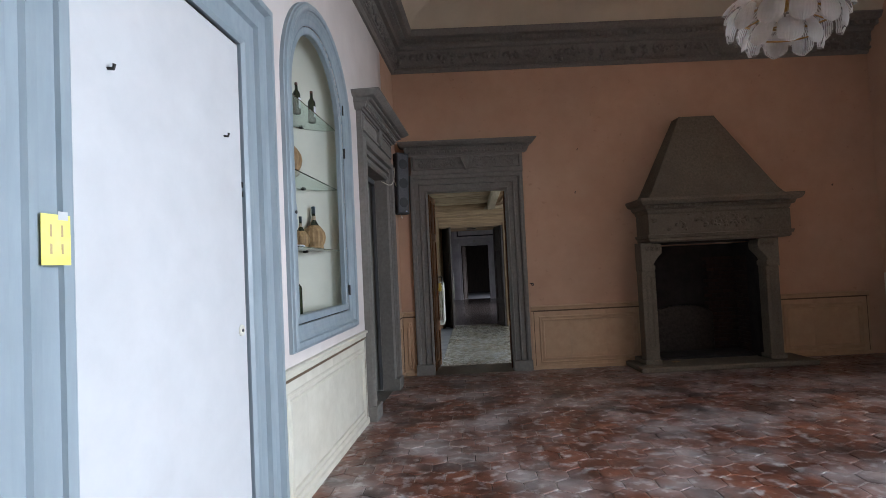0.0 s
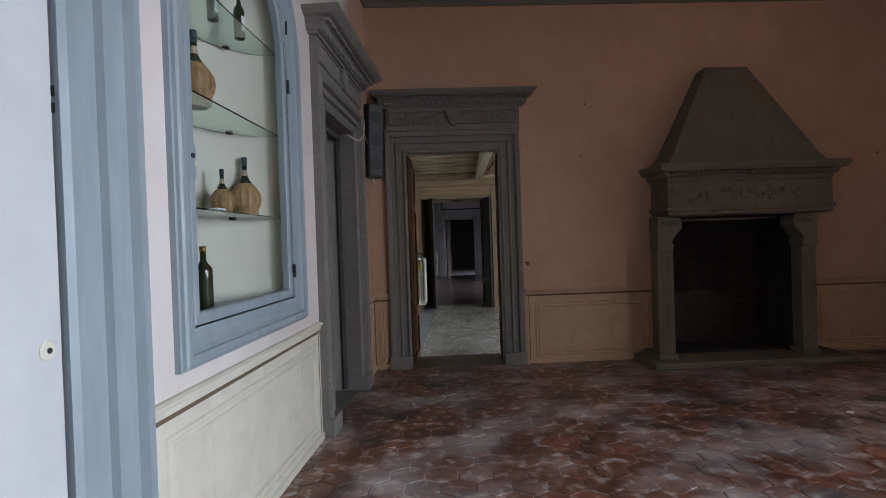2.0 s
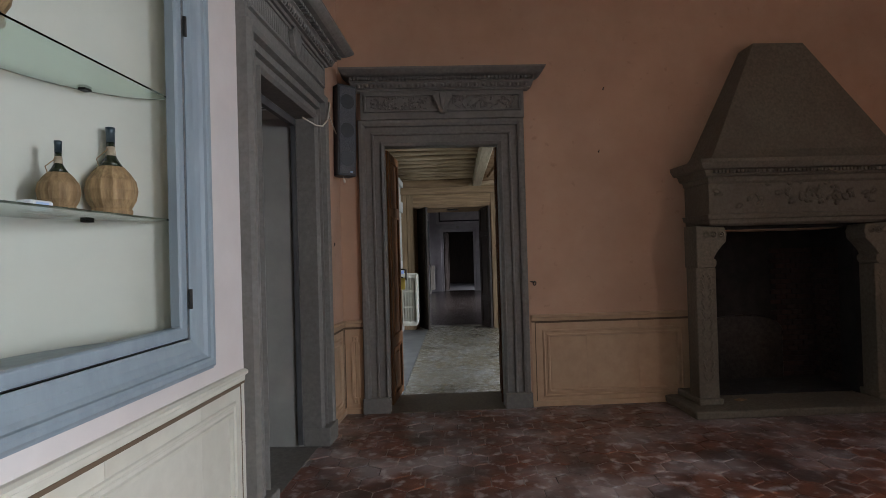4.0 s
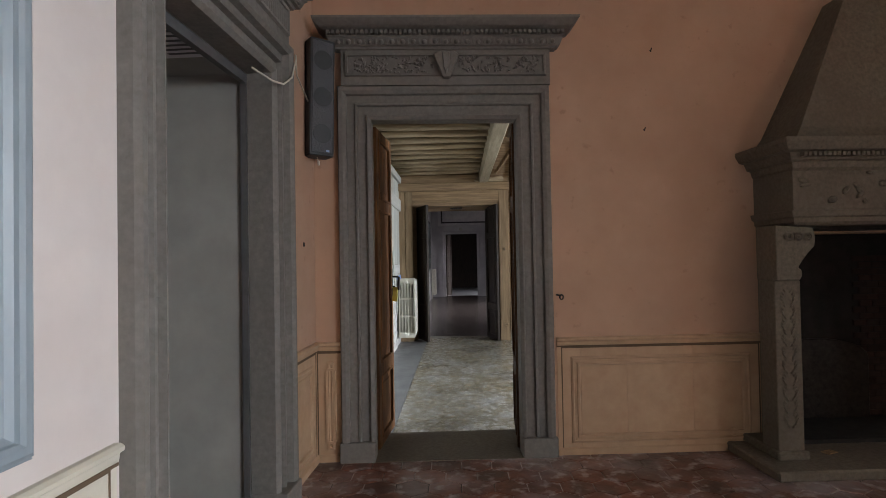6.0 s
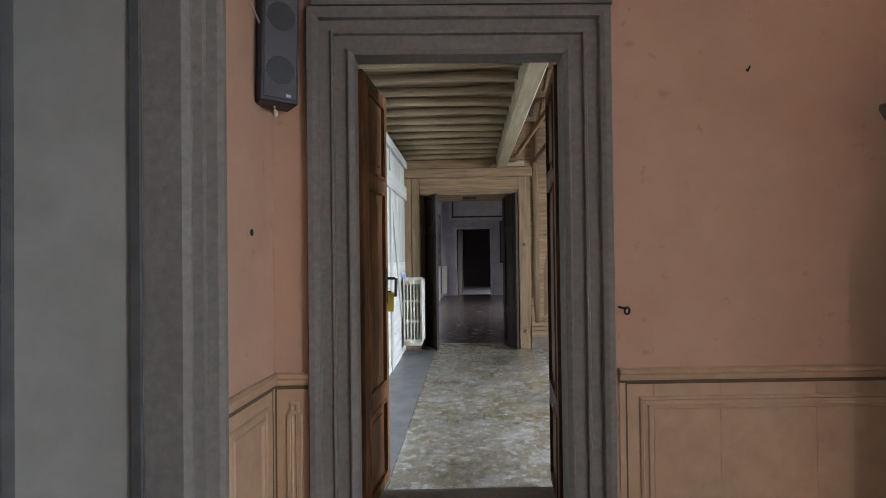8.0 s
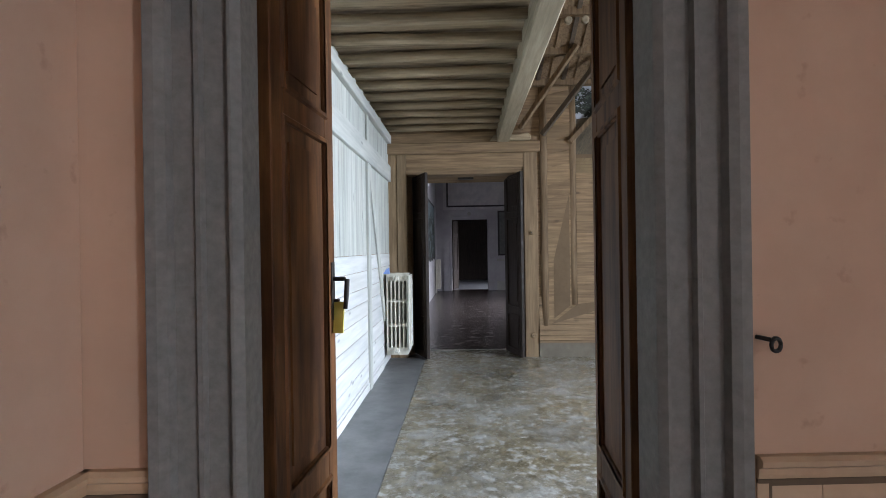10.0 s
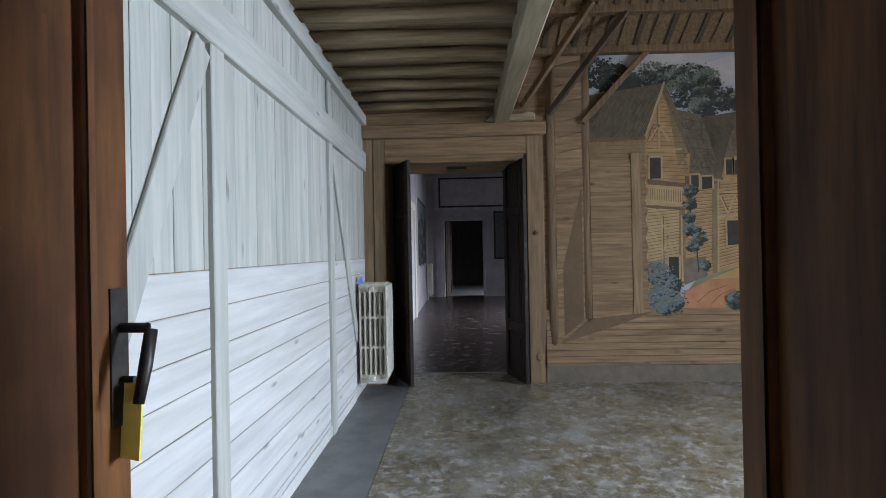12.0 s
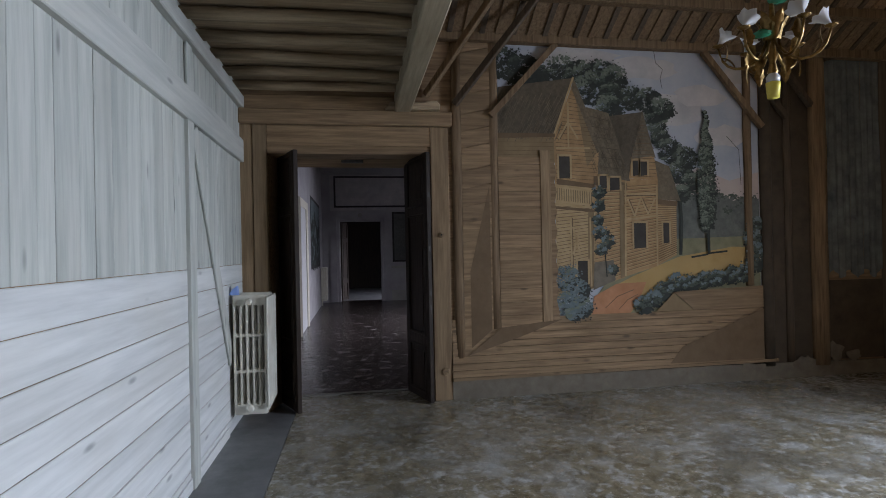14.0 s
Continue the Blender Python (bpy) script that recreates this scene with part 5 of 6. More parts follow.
tone("leaf_light", (0.14, 0.165, 0.13), (0.23, 0.26, 0.205), 14)
tone("leaf_blue", (0.12, 0.155, 0.165), (0.22, 0.27, 0.28), 14)
tone("path_red", (0.42, 0.185, 0.085), (0.56, 0.275, 0.14), 6)
tone("path_gold", (0.45, 0.29, 0.10), (0.54, 0.37, 0.15), 5)
tone("grass", (0.20, 0.19, 0.11), (0.29, 0.27, 0.16), 8)
tone("far_wood", (0.11, 0.12, 0.11), (0.18, 0.19, 0.17), 16)
tone("curtain", (0.085, 0.096, 0.097), (0.20, 0.215, 0.21), 6)
tone("dark_board", (0.05, 0.036, 0.022), (0.10, 0.07, 0.043), 5)
tone("stonefoot", (0.15, 0.125, 0.092), (0.24, 0.205, 0.155), 9)
mural = thing("painted_landscape", FAR, "painted view of thatched timber houses, trees and a path", "mural")


def patch(name, points, material, layer, label="", holder=None):
    """A painted shape, a thin skin of paint on the wall."""
    y = -0.0022 - 0.0012 * layer
    return part(name, slab(points, y, y + 0.001), material, holder or mural, label)


def lines(name, rows, material, layer, wide=0.008):
    """Painted strokes from (x0, z0) to (x1, z1)."""
    bm = bmesh.new()
    y = -0.0022 - 0.0012 * layer
    for (x0, z0), (x1, z1) in rows:
        dx, dz = x1 - x0, z1 - z0
        n = math.hypot(dx, dz) or 1
        ox, oz = -dz / n * wide / 2, dx / n * wide / 2
        bm.faces.new([bm.verts.new((x0 + ox, y, z0 + oz)), bm.verts.new((x0 - ox, y, z0 - oz)), bm.verts.new((x1 - ox, y, z1 - oz)), bm.verts.new((x1 + ox, y, z1 + oz))])
    bmesh.ops.recalc_face_normals(bm, faces=bm.faces)
    return tagged(part(name, bm, material, mural), kind="stuff")


def leafage(name, clumps, layer, tones, count=70, size=0.035, seed=1):
    """A painted crown: small dabs round clump centres (x, z, radius), dark below, lighter towards the upper left, ragged at the rim."""
    r = random.Random(seed)
    bms = [bmesh.new() for _ in tones]
    for x, z, rad in clumps:
        tufts = [(r.gauss(0, 0.5), r.gauss(0, 0.5)) for _ in range(7)]
        for k in range(int(count * 1.7)):
            a, q = r.uniform(0, 2 * math.pi), math.sqrt(r.random())
            stray = r.random() < 0.16
            q *= 1.35 if stray else 1.0
            u, v = q * math.cos(a), q * math.sin(a)
            tu, tv = min(tufts, key=lambda t: (t[0] - u) ** 2 + (t[1] - v) ** 2)
            lit = 0.38 + 0.85 * (v - tv) - 0.5 * (u - tu) + 0.15 * v + r.gauss(0, 0.07)
            i = min(len(tones) - 1, max(0, int(lit * len(tones))))
            if stray:
                i = min(i, 1)
            s = size * r.uniform(0.5, 1.1) * (0.55 if stray else 1.0) * (1.3 if i == 0 else 0.85)
            t = r.uniform(0, 2 * math.pi)
            y = -0.0022 - 0.0012 * (layer + i * 0.5) - 0.0004 * r.random()
            vs = [bms[i].verts.new((x + rad * 1.1 * u + s * math.cos(t + b) * (1 if n % 2 else 0.5), y, z + rad * v + 0.8 * s * math.sin(t + b) * (1 if n % 2 else 0.5))) for n, b in enumerate([2 * math.pi * n / 8 for n in range(8)])]
            bms[i].faces.new(vs)
    for bm, t in zip(bms, tones):
        bmesh.ops.recalc_face_normals(bm, faces=bm.faces)
        tagged(part(name, bm, t, mural), kind="stuff")


patch("sky", [(1.66, 0.78), (4.78, 0.80), (4.78, 3.72), (1.66, 3.72)], "sky", 0)
patch("sunset_glow", [(3.6, 1.6), (4.77, 1.6), (4.77, 2.35), (4.4, 2.25), (4.0, 2.4), (3.6, 2.2)], "glow", 1)
cl = random.Random(8)
for cx, cz, rx, rz in ((3.7, 3.05, 0.42, 0.17), (4.05, 3.2, 0.3, 0.12), (3.35, 3.5, 0.4, 0.14), (4.3, 2.75, 0.34, 0.12), (2.6, 3.6, 0.5, 0.09), (4.5, 3.45, 0.2, 0.1)):
    patch("cloud", [(min(4.77, cx + rx * (1 + 0.18 * cl.uniform(-1, 1)) * math.cos(a)), min(3.71, cz + rz * (1 + 0.25 * cl.uniform(-1, 1)) * math.sin(a))) for a in [2 * math.pi * k / 18 for k in range(18)]], "cloud", 1.4 + 0.1 * cx)
lines("crack", [((3.48, 3.68), (3.50, 3.55)), ((3.50, 3.55), (3.58, 3.48)), ((3.58, 3.48), (3.55, 3.38)), ((3.55, 3.38), (3.57, 3.27)), ((4.35, 2.75), (4.5, 2.6)), ((4.5, 2.6), (4.52, 2.2))], "opening", 30, 0.006)
patch("distant_wood", [(3.6, 1.5), (4.77, 1.5), (4.77, 2.02), (4.6, 2.08), (4.45, 2.02), (4.2, 2.12), (4.0, 2.05), (3.85, 2.15), (3.7, 2.0)], "far_wood", 2.6)
leafage("distant_trees", [(3.95, 2.05, 0.12), (4.2, 2.02, 0.13), (4.42, 1.98, 0.12), (4.62, 2.0, 0.12)], 3.2, ["far_wood", "leaf"], 60, 0.03, 4)
patch("meadow", [(2.6, 0.78), (4.77, 0.80), (4.77, 1.62), (3.7, 1.60), (3.0, 1.3)], "grass", 4)
patch("path", [(2.70, 0.78), (2.73, 0.99), (3.2, 1.2), (3.75, 1.40), (4.42, 1.50), (4.77, 1.48), (4.77, 1.25), (3.9, 1.18), (3.45, 1.05), (3.15, 0.79)], "path_gold", 5)
patch("path_foot", [(2.70, 0.78), (2.73, 0.99), (3.0, 1.12), (3.35, 1.13), (3.28, 0.98), (3.15, 0.79)], "path_red", 6)
lines("path_ruts", [((2.86, 0.86), (3.0, 0.98)), ((3.0, 0.98), (3.2, 1.05)), ((3.02, 0.84), (3.12, 0.94)), ((3.12, 0.94), (3.25, 1.0))], "house_line", 7, 0.008)
leafage("tree_crown", [(1.75, 3.5, 0.18), (1.98, 3.42, 0.18), (2.15, 3.38, 0.12)], 5, ["leaf_dark", "leaf_dark", "leaf"], 190, 0.03, 1)
leafage("tree_crown", [(2.42, 3.46, 0.15), (2.62, 3.42, 0.14), (2.85, 3.42, 0.16), (3.02, 3.38, 0.14), (2.75, 3.25, 0.18), (2.98, 3.2, 0.13), (2.95, 3.05, 0.14)], 6, ["leaf_dark", "leaf_dark", "leaf", "leaf_light"], 190, 0.027, 2)
leafage("tree_crown", [(3.22, 3.16, 0.13), (3.42, 3.14, 0.14), (3.6, 3.05, 0.12), (3.5, 2.92, 0.13), (3.55, 2.72, 0.1), (3.68, 2.58, 0.14), (3.85, 2.5, 0.13), (3.78, 2.35, 0.13), (3.92, 2.25, 0.1), (3.8, 2.12, 0.09)], 7, ["leaf_dark", "leaf_dark", "leaf", "leaf_light"], 170, 0.026, 3)
lines("tree_trunk", [((3.76, 2.2), (3.79, 1.8)), ((3.79, 1.8), (3.77, 1.42))], "leaf_dark", 8, 0.04)
# houses, from the back to the front
patch("roof", [(3.47, 2.48), (3.65, 2.41), (3.78, 2.02), (3.47, 2.05)], "thatch", 10, "thatched roof")
patch("house_wall", [(3.47, 2.05), (3.73, 2.02), (3.72, 1.42), (3.47, 1.30)], "house", 9, "tan timber house wall")
patch("roof", [(2.9, 2.95), (3.34, 3.01), (3.2, 2.5), (3.16, 2.25), (2.98, 2.4)], "thatch_dark", 11, "thatched roof")
patch("gable", [(3.34, 3.0), (3.475, 2.5), (3.51, 2.25), (3.12, 2.28), (3.2, 2.5)], "house", 10.6, "tan half timbered gable")
patch("gable_thatch", [(3.34, 3.02), (3.49, 2.5), (3.44, 2.52), (3.2, 2.49)], "thatch", 11.6)
patch("house_wall", [(3.10, 2.28), (3.51, 2.25), (3.48, 1.30), (3.08, 1.19)], "house", 10.3, "tan timber house wall")
patch("roof", [(2.68, 3.05), (2.94, 2.99), (3.18, 2.24), (2.70, 2.34)], "thatch", 12, "thatched roof")
patch("house_wall", [(2.74, 2.34), (3.12, 2.26), (3.10, 1.19), (2.72, 1.08)], "house", 11.2, "tan timber house wall")
patch("gable", [(2.54, 3.31), (2.74, 2.85), (2.82, 2.56), (2.77, 2.0), (2.31, 2.03), (2.31, 2.74)], "house", 13, "tan half timbered gable")
patch("house_wall", [(2.31, 2.05), (2.77, 2.02), (2.73, 1.08), (2.31, 0.95)], "house_light", 12.6, "tan timber house wall")
patch("gable_shade", [(2.54, 3.28), (2.74, 2.82), (2.80, 2.56), (2.68, 2.4), (2.62, 2.8)], "house_shade", 13.4)
patch("house_wall", [(1.66, 2.44), (2.33, 2.44), (2.33, 2.76), (1.66, 2.76)], "house_shade", 12.9, "shaded tan timber wall")
lines("weatherboard_line", [((1.68, 2.48 + 0.045 * k), (2.3, 2.48 + 0.045 * k)) for k in range(6)], "house_line", 13.3, 0.005)
patch("roof", [(1.66, 2.73), (1.70, 3.24), (2.54, 3.36), (2.31, 2.74)], "thatch_dark", 14, "thatched roof")
patch("verge", [(2.54, 3.37), (2.86, 2.6), (2.80, 2.55), (2.52, 3.24)], "thatch", 14.6)
lines("verge_board", [((2.31, 2.74), (2.54, 3.37))], "house_light", 15.2, 0.022)
thatch_strokes = []
rng = random.Random(6)
for k in range(150):
    x = rng.uniform(1.72, 2.42)
    z = rng.uniform(2.76, 3.2)
    thatch_strokes.append(((x, z), (x - 0.05, z - 0.10)))
lines("thatch_strokes", thatch_strokes, "thatch", 14.3, 0.007)
for x0, z0, x1, z1 in ((2.36, 2.27, 2.48, 2.51), (3.21, 2.30, 3.28, 2.47), (3.30, 2.30, 3.38, 2.46), (2.82, 2.16, 2.90, 2.30), (2.94, 2.14, 3.05, 2.28), (3.21, 1.50, 3.35, 1.78), (3.56, 1.55, 3.63, 1.78), (2.55, 1.02, 2.66, 1.38)):
    w = patch("window", [(x0, z0), (x1, z0 + 0.01), (x1, z1), (x0, z1)], "opening", 16, "dark painted opening")
    lines("window_trim", [((x0 - 0.012, z0), (x0 - 0.012, z1 + 0.02)), ((x1 + 0.012, z0), (x1 + 0.012, z1 + 0.02)), ((x0 - 0.02, z1 + 0.012), (x1 + 0.02, z1 + 0.012))], "house_light", 16.6, 0.02)
boards = []
for k in range(1, 27):
    t = k / 27
    boards.append(((2.32, 0.98 + 1.02 * t), (2.74, 1.1 + 0.92 * t)))
    boards.append(((2.75, 1.1 + 1.15 * t), (3.10, 1.2 + 1.05 * t)))
    boards.append(((3.10, 1.22 + 1.0 * t), (3.48, 1.32 + 0.92 * t)))
    boards.append(((3.50, 1.33 + 0.7 * t), (3.72, 1.43 + 0.58 * t)))
lines("weatherboard_lines", boards, "house_line", 15.4, 0.0055)
lines("weatherboard_lights", [((a[0], a[1] - 0.011), (b[0], b[1] - 0.011)) for a, b in boards], "house_light", 15.35, 0.006)
gable = [((2.325, z), (min(2.79, 2.56 + (3.30 - z) * 0.36), z - 0.03)) for z in [2.24 + 0.042 * k for k in range(12)]]
gable += [((2.54 - (3.30 - z) * 0.33, z), (2.54 + (3.30 - z) * 0.36, z - 0.02)) for z in [2.76 + 0.042 * k for k in range(12)]]
gable += [((3.21, z), (min(3.49, 3.34 + (3.0 - z) * 0.27), z - 0.01)) for z in [2.30 + 0.04 * k for k in range(6)]]
gable += [((3.34 - (2.98 - z) * 0.27, z), (3.34 + (2.98 - z) * 0.27, z)) for z in [2.54 + 0.04 * k for k in range(11)]]
lines("gable_lines", gable, "house_line", 15.4, 0.0055)
patch("eaves_shade", [(2.33, 2.20), (2.76, 2.15), (2.76, 2.21), (2.33, 2.27)], "house_line", 15.5)
patch("eaves_shade", [(2.75, 2.30), (3.14, 2.22), (3.14, 2.14), (2.75, 2.20)], "house_line", 15.5)
patch("eaves_shade", [(3.48, 2.05), (3.74, 2.015), (3.73, 1.96), (3.48, 1.99)], "house_line", 15.5)
patch("eaves_shade", [(1.68, 2.70), (2.32, 2.72), (2.32, 2.755), (1.68, 2.755)], "house_line", 15.5)
patch("wall_shade", [(2.68, 1.92), (2.745, 1.92), (2.735, 1.09), (2.66, 1.06)], "house_shade", 15.6)
patch("wall_shade", [(3.05, 2.2), (3.10, 2.2), (3.10, 1.2), (3.04, 1.18)], "house_shade", 15.6)
lines("roof_courses", [((2.72 + 0.02 * k, 2.95 - 0.11 * k), (2.96 + 0.028 * k, 2.90 - 0.105 * k)) for k in range(6)] + [((2.99 + 0.03 * k, 2.90 - 0.08 * k), (3.30 - 0.02 * k, 2.93 - 0.09 * k)) for k in range(6)], "thatch_dark", 14.9, 0.008)
more = []
for k in range(230):
    x, z = rng.uniform(2.72, 3.3), rng.uniform(2.35, 2.98)
    if z < 3.02 - 0.3 * abs(x - 2.95) and (x > 3.0 or z > 2.4) and not (x > 3.12 and z < 2.6):
        more.append(((x, z), (x + 0.025, z - 0.07)))
lines("thatch_strokes", more, "thatch_dark", 14.8, 0.005)
lines("half_timbering", [((2.36, 2.70), (2.47, 2.88)), ((2.58, 2.70), (2.47, 2.88)), ((2.33, 2.60), (2.72, 2.60)), ((2.47, 2.60), (2.47, 3.1)), ((3.14, 2.05), (3.22, 1.86)), ((3.22, 1.86), (3.30, 2.06)), ((3.30, 2.06), (3.38, 1.88)), ((3.38, 1.88), (3.47, 2.06)), ((3.11, 2.10), (3.49, 2.10)), ((3.10, 1.82), (3.48, 1.86)), ((2.5, 1.75), (2.58, 1.45)), ((2.58, 1.75), (2.5, 1.45)), ((2.48, 1.85), (2.48, 1.05)), ((2.70, 1.85), (2.70, 1.1)), ((3.12, 2.25), (3.10, 1.2)), ((3.49, 2.2), (3.48, 1.3))], "house_light", 17, 0.02)
lines("half_timber_shadow", [((2.375, 2.70), (2.485, 2.88)), ((3.155, 2.05), (3.235, 1.86)), ((3.315, 2.06), (3.395, 1.88)), ((3.12, 2.085), (3.49, 2.085)), ((2.495, 1.85), (2.495, 1.05))], "house_line", 16.9, 0.012)
patch("balcony", [(2.31, 2.02), (2.72, 1.97), (2.74, 2.15), (2.31, 2.19)], "house_light", 17.2, "painted balcony with balusters")
lines("balusters", [((2.33 + 0.026 * k, 2.04 - 0.003 * k), (2.33 + 0.026 * k, 2.17 - 0.003 * k)) for k in range(16)], "house_shade", 17.8, 0.010)
lines("balcony_rail", [((2.30, 2.20), (2.75, 2.155)), ((2.30, 2.0), (2.75, 1.955))], "house_light", 18.2, 0.022)
lines("balcony_shadow", [((2.31, 1.96), (2.76, 1.92))], "house_line", 18.0, 0.03)
patch("garden_wall", [(2.74, 1.36), (2.96, 1.38), (2.98, 1.16), (2.72, 1.06)], "stonefoot", 17.4)
leafage("climber", [(2.80, 2.13, 0.07), (2.80, 1.98, 0.06), (2.79, 1.82, 0.055), (2.82, 1.68, 0.08), (2.90, 1.58, 0.075), (2.82, 1.5, 0.06), (2.95, 1.28, 0.05)], 18, ["leaf_dark", "leaf", "leaf_blue"], 45, 0.028, 11)
lines("climber_stem", [((2.86, 1.55), (2.88, 1.2)), ((2.80, 2.1), (2.80, 1.7))], "leaf_dark", 18.2, 0.012)
leafage("bush", [(2.42, 1.2, 0.13), (2.52, 1.05, 0.14), (2.42, 0.92, 0.13), (2.58, 0.88, 0.12), (2.5, 0.84, 0.1)], 19, ["leaf_dark", "leaf_blue", "leaf_blue", "leaf_light"], 170, 0.026, 12)
leafage("hedge", [(3.3, 0.88, 0.1), (3.42, 0.95, 0.09), (3.55, 1.03, 0.1), (3.7, 1.12, 0.1), (3.88, 1.1, 0.09), (4.05, 1.13, 0.09), (4.2, 1.15, 0.09), (4.38, 1.18, 0.09), (4.55, 1.2, 0.1), (4.68, 1.3, 0.1), (4.7, 1.45, 0.1), (4.66, 1.6, 0.1), (4.7, 1.75, 0.09)], 19, ["leaf_dark", "leaf", "leaf_blue"], 75, 0.034, 13)
leafage("cypress", [(4.10 + 0.012 * math.sin(5 * k), 1.74 + 1.28 * k / 25, 0.012 + 0.098 * math.sin(math.pi * min(1, 0.22 + 0.80 * k / 25)) ** 1.3) for k in range(26)], 20, ["leaf_dark", "leaf", "leaf_light"], 60, 0.022, 14)
lines("cypress_trunk", [((4.11, 1.75), (4.11, 1.42))], "leaf_dark", 20, 0.035)
lines("tree_shadow", [((4.11, 1.42), (3.9, 1.39)), ((4.11, 1.43), (4.35, 1.45))], "leaf_dark", 8.4, 0.02)
# painted boarding that frames the view
rng = random.Random(31)
z = 0.70
while z < 2.47:
    h = rng.uniform(0.13, 0.17)
    part("fence_board", slab([(1.68, z), (2.17, z), (2.17, min(z + h - 0.006, 2.5)), (1.68, min(z + h - 0.006, 2.5))], -0.034, -0.027), "tan_h", mural)
    z += h
patch("fence_gap", [(1.67, 0.70), (2.2, 0.72), (2.2, 2.5), (1.67, 2.5)], "house_line", 20.4)
part("fence_post", slab([(2.14, 0.74), (2.25, 0.75), (2.25, 2.57), (2.14, 2.57)], -0.042, -0.03), "tan_v", mural, bevel=0.003)
part("fence_end", slab([(2.252, 0.75), (2.33, 0.76), *[(2.30 + (0.02 if k % 2 else -0.005), 0.76 + 0.105 * k) for k in range(1, 17)], (2.252, 2.46)], -0.036, -0.03), "tan_h", mural)
z = 0.48
while z < 3.7:
    h = rng.uniform(0.16, 0.24)
    part("wall_board", slab([(1.29, z - 0.07), (1.62, z), (1.62, z + h - 0.008), (1.29, z + h - 0.075)], -0.030, -0.024), "tan_h", mural)
    z += h
for x0, x1, z0, z1, m in ((1.19, 1.30, 0.40, 3.95, "log"), (1.58, 1.69, 0.69, 3.72, "log"), (4.58, 4.68, 1.05, 3.72, "log"), (4.78, 4.93, 0.12, 3.9, "dark_board"), (5.09, 5.19, 0.15, 4.0, "log_dark"), (5.43, 5.65, 0.1, 4.3, "log"), (6.4, 6.55, 0.1, 4.3, "log_dark")):
    bm = tube([((x0 + x1) / 2 + 0.006 * math.sin(3 * t), -0.02, z0 + (z1 - z0) * t / 6) for t in range(7)], [(x1 - x0) / 2 * (1 + 0.05 * math.sin(2 * t)) for t in range(7)], 14)
    bmesh.ops.scale(bm, vec=(1, 0.5, 1), verts=bm.verts)
    part("log_post", bm, m, mural, smooth=True)
for x0, x1 in ((4.935, 5.085), (5.195, 5.425)):
    part("dark_board", slab([(x0, 0.14), (x1, 0.14), (x1, 4.0), (x0, 4.0)], -0.012, -0.003), "dark_board", mural)
# sill boards below the view
z = 0.20
k = 0
while z < 0.755:
    h = 0.068 + 0.012 * rng.random()
    part("sill_board", slab([(1.155, z), (4.775, z), (4.775, z + h - 0.004), (1.155, z + h - 0.004)], -0.040 + 0.003 * k, -0.001), "tan_h", mural)
    z += h
    k += 1
part("ledge", slab([(3.66, 1.01), (4.775, 1.05), (4.775, 0.80), (3.9, 0.80), (3.84, 0.86)], -0.036, -0.03), "tan_h", mural)
part("ledge_end", slab([(3.45, 0.80), (3.66, 1.0), (3.9, 0.80)], -0.0355, -0.0302), "house_shade", mural)
patch("painted_shadow", [(1.31, 0.42), (1.68, 0.70), (2.36, 0.765), (1.9, 0.60)], "house_line", 32)
patch("painted_shadow", [(4.77, 0.79), (4.77, 0.22), (3.6, 0.22), (3.75, 0.40)], "house_line", 32)
patch("painted_shadow", [(1.36, 0.5), (1.58, 0.68), (1.58, 2.2), (1.36, 1.3)], "house_line", 25)
part("sill_edge", slab([(1.155, 0.165), (4.95, 0.175), (4.95, 0.205), (1.155, 0.198)], -0.048, -0.001), "tan_h", mural)
foot = tagged(part("wall_foot", slab([(1.152, FLOOR2), (6.7, FLOOR2), (6.7, 0.12), (4.9, 0.15), (4.2, 0.163), (1.152, 0.163)], -0.03, -0.001), "stonefoot", None, at=FAR), "stained grey plaster foot of the wall", "skirting", kind="structure")
# curtain of dark cloth with folds
bm = bmesh.new()
cols = []
n = 60
for k in range(n + 1):
    x = 5.66 + 0.75 * k / n
    y = -0.02 - 0.014 * math.sin(k * 0.9) - 0.008 * math.sin(k * 2.3 + 1)
    cols.append([bm.verts.new((x + 0.01 * math.sin(z * 3 + k), y * (0.5 + 0.5 * (3.9 - z) / 2.8), z + (0.05 * math.sin(k * 0.35) if z < 1.3 else 0))) for z in (3.75, 3.2, 2.7, 2.2, 1.7, 1.15)])
for a, b in zip(cols, cols[1:]):
    for k in range(5):
        bm.faces.new((a[k], b[k], b[k + 1], a[k + 1]))
part("curtain", bm, "curtain", mural, "dark grey painted curtain in folds", smooth=True)
part("curtain_rod", timber((5.62, -0.03, 3.70), (6.7, -0.03, 3.98), 0.05, 0.12), "log_dark", mural)
part("dado_board", slab([(5.66, 0.15), (6.4, 0.15), (6.4, 1.08), (5.66, 1.08)], -0.012, -0.003), "dark_board", mural)

# flaked plaster low down on the dark boards
flakes = random.Random(77)
for cx, cz, rx, rz in ((4.55, 0.10, 0.10, 0.09), (5.30, 0.13, 0.16, 0.10), (5.72, 0.24, 0.12, 0.14), (5.95, 0.20, 0.14, 0.07)):
    part("flaked_plaster", slab([(cx + rx * flakes.uniform(0.6, 1.1) * math.cos(a), max(0.0, cz + rz * flakes.uniform(0.6, 1.1) * math.sin(a))) for a in [2 * math.pi * k / 16 for k in range(16)]], -0.034, -0.031), "stonefoot", mural, "pale flaked plaster")

# painted roof above the view: slope, purlins, rafters and braces
roof = thing("roof_timbers", FAR, "dark rough roof timbers above the painted view", "roof timbers")
bm = bmesh.new()
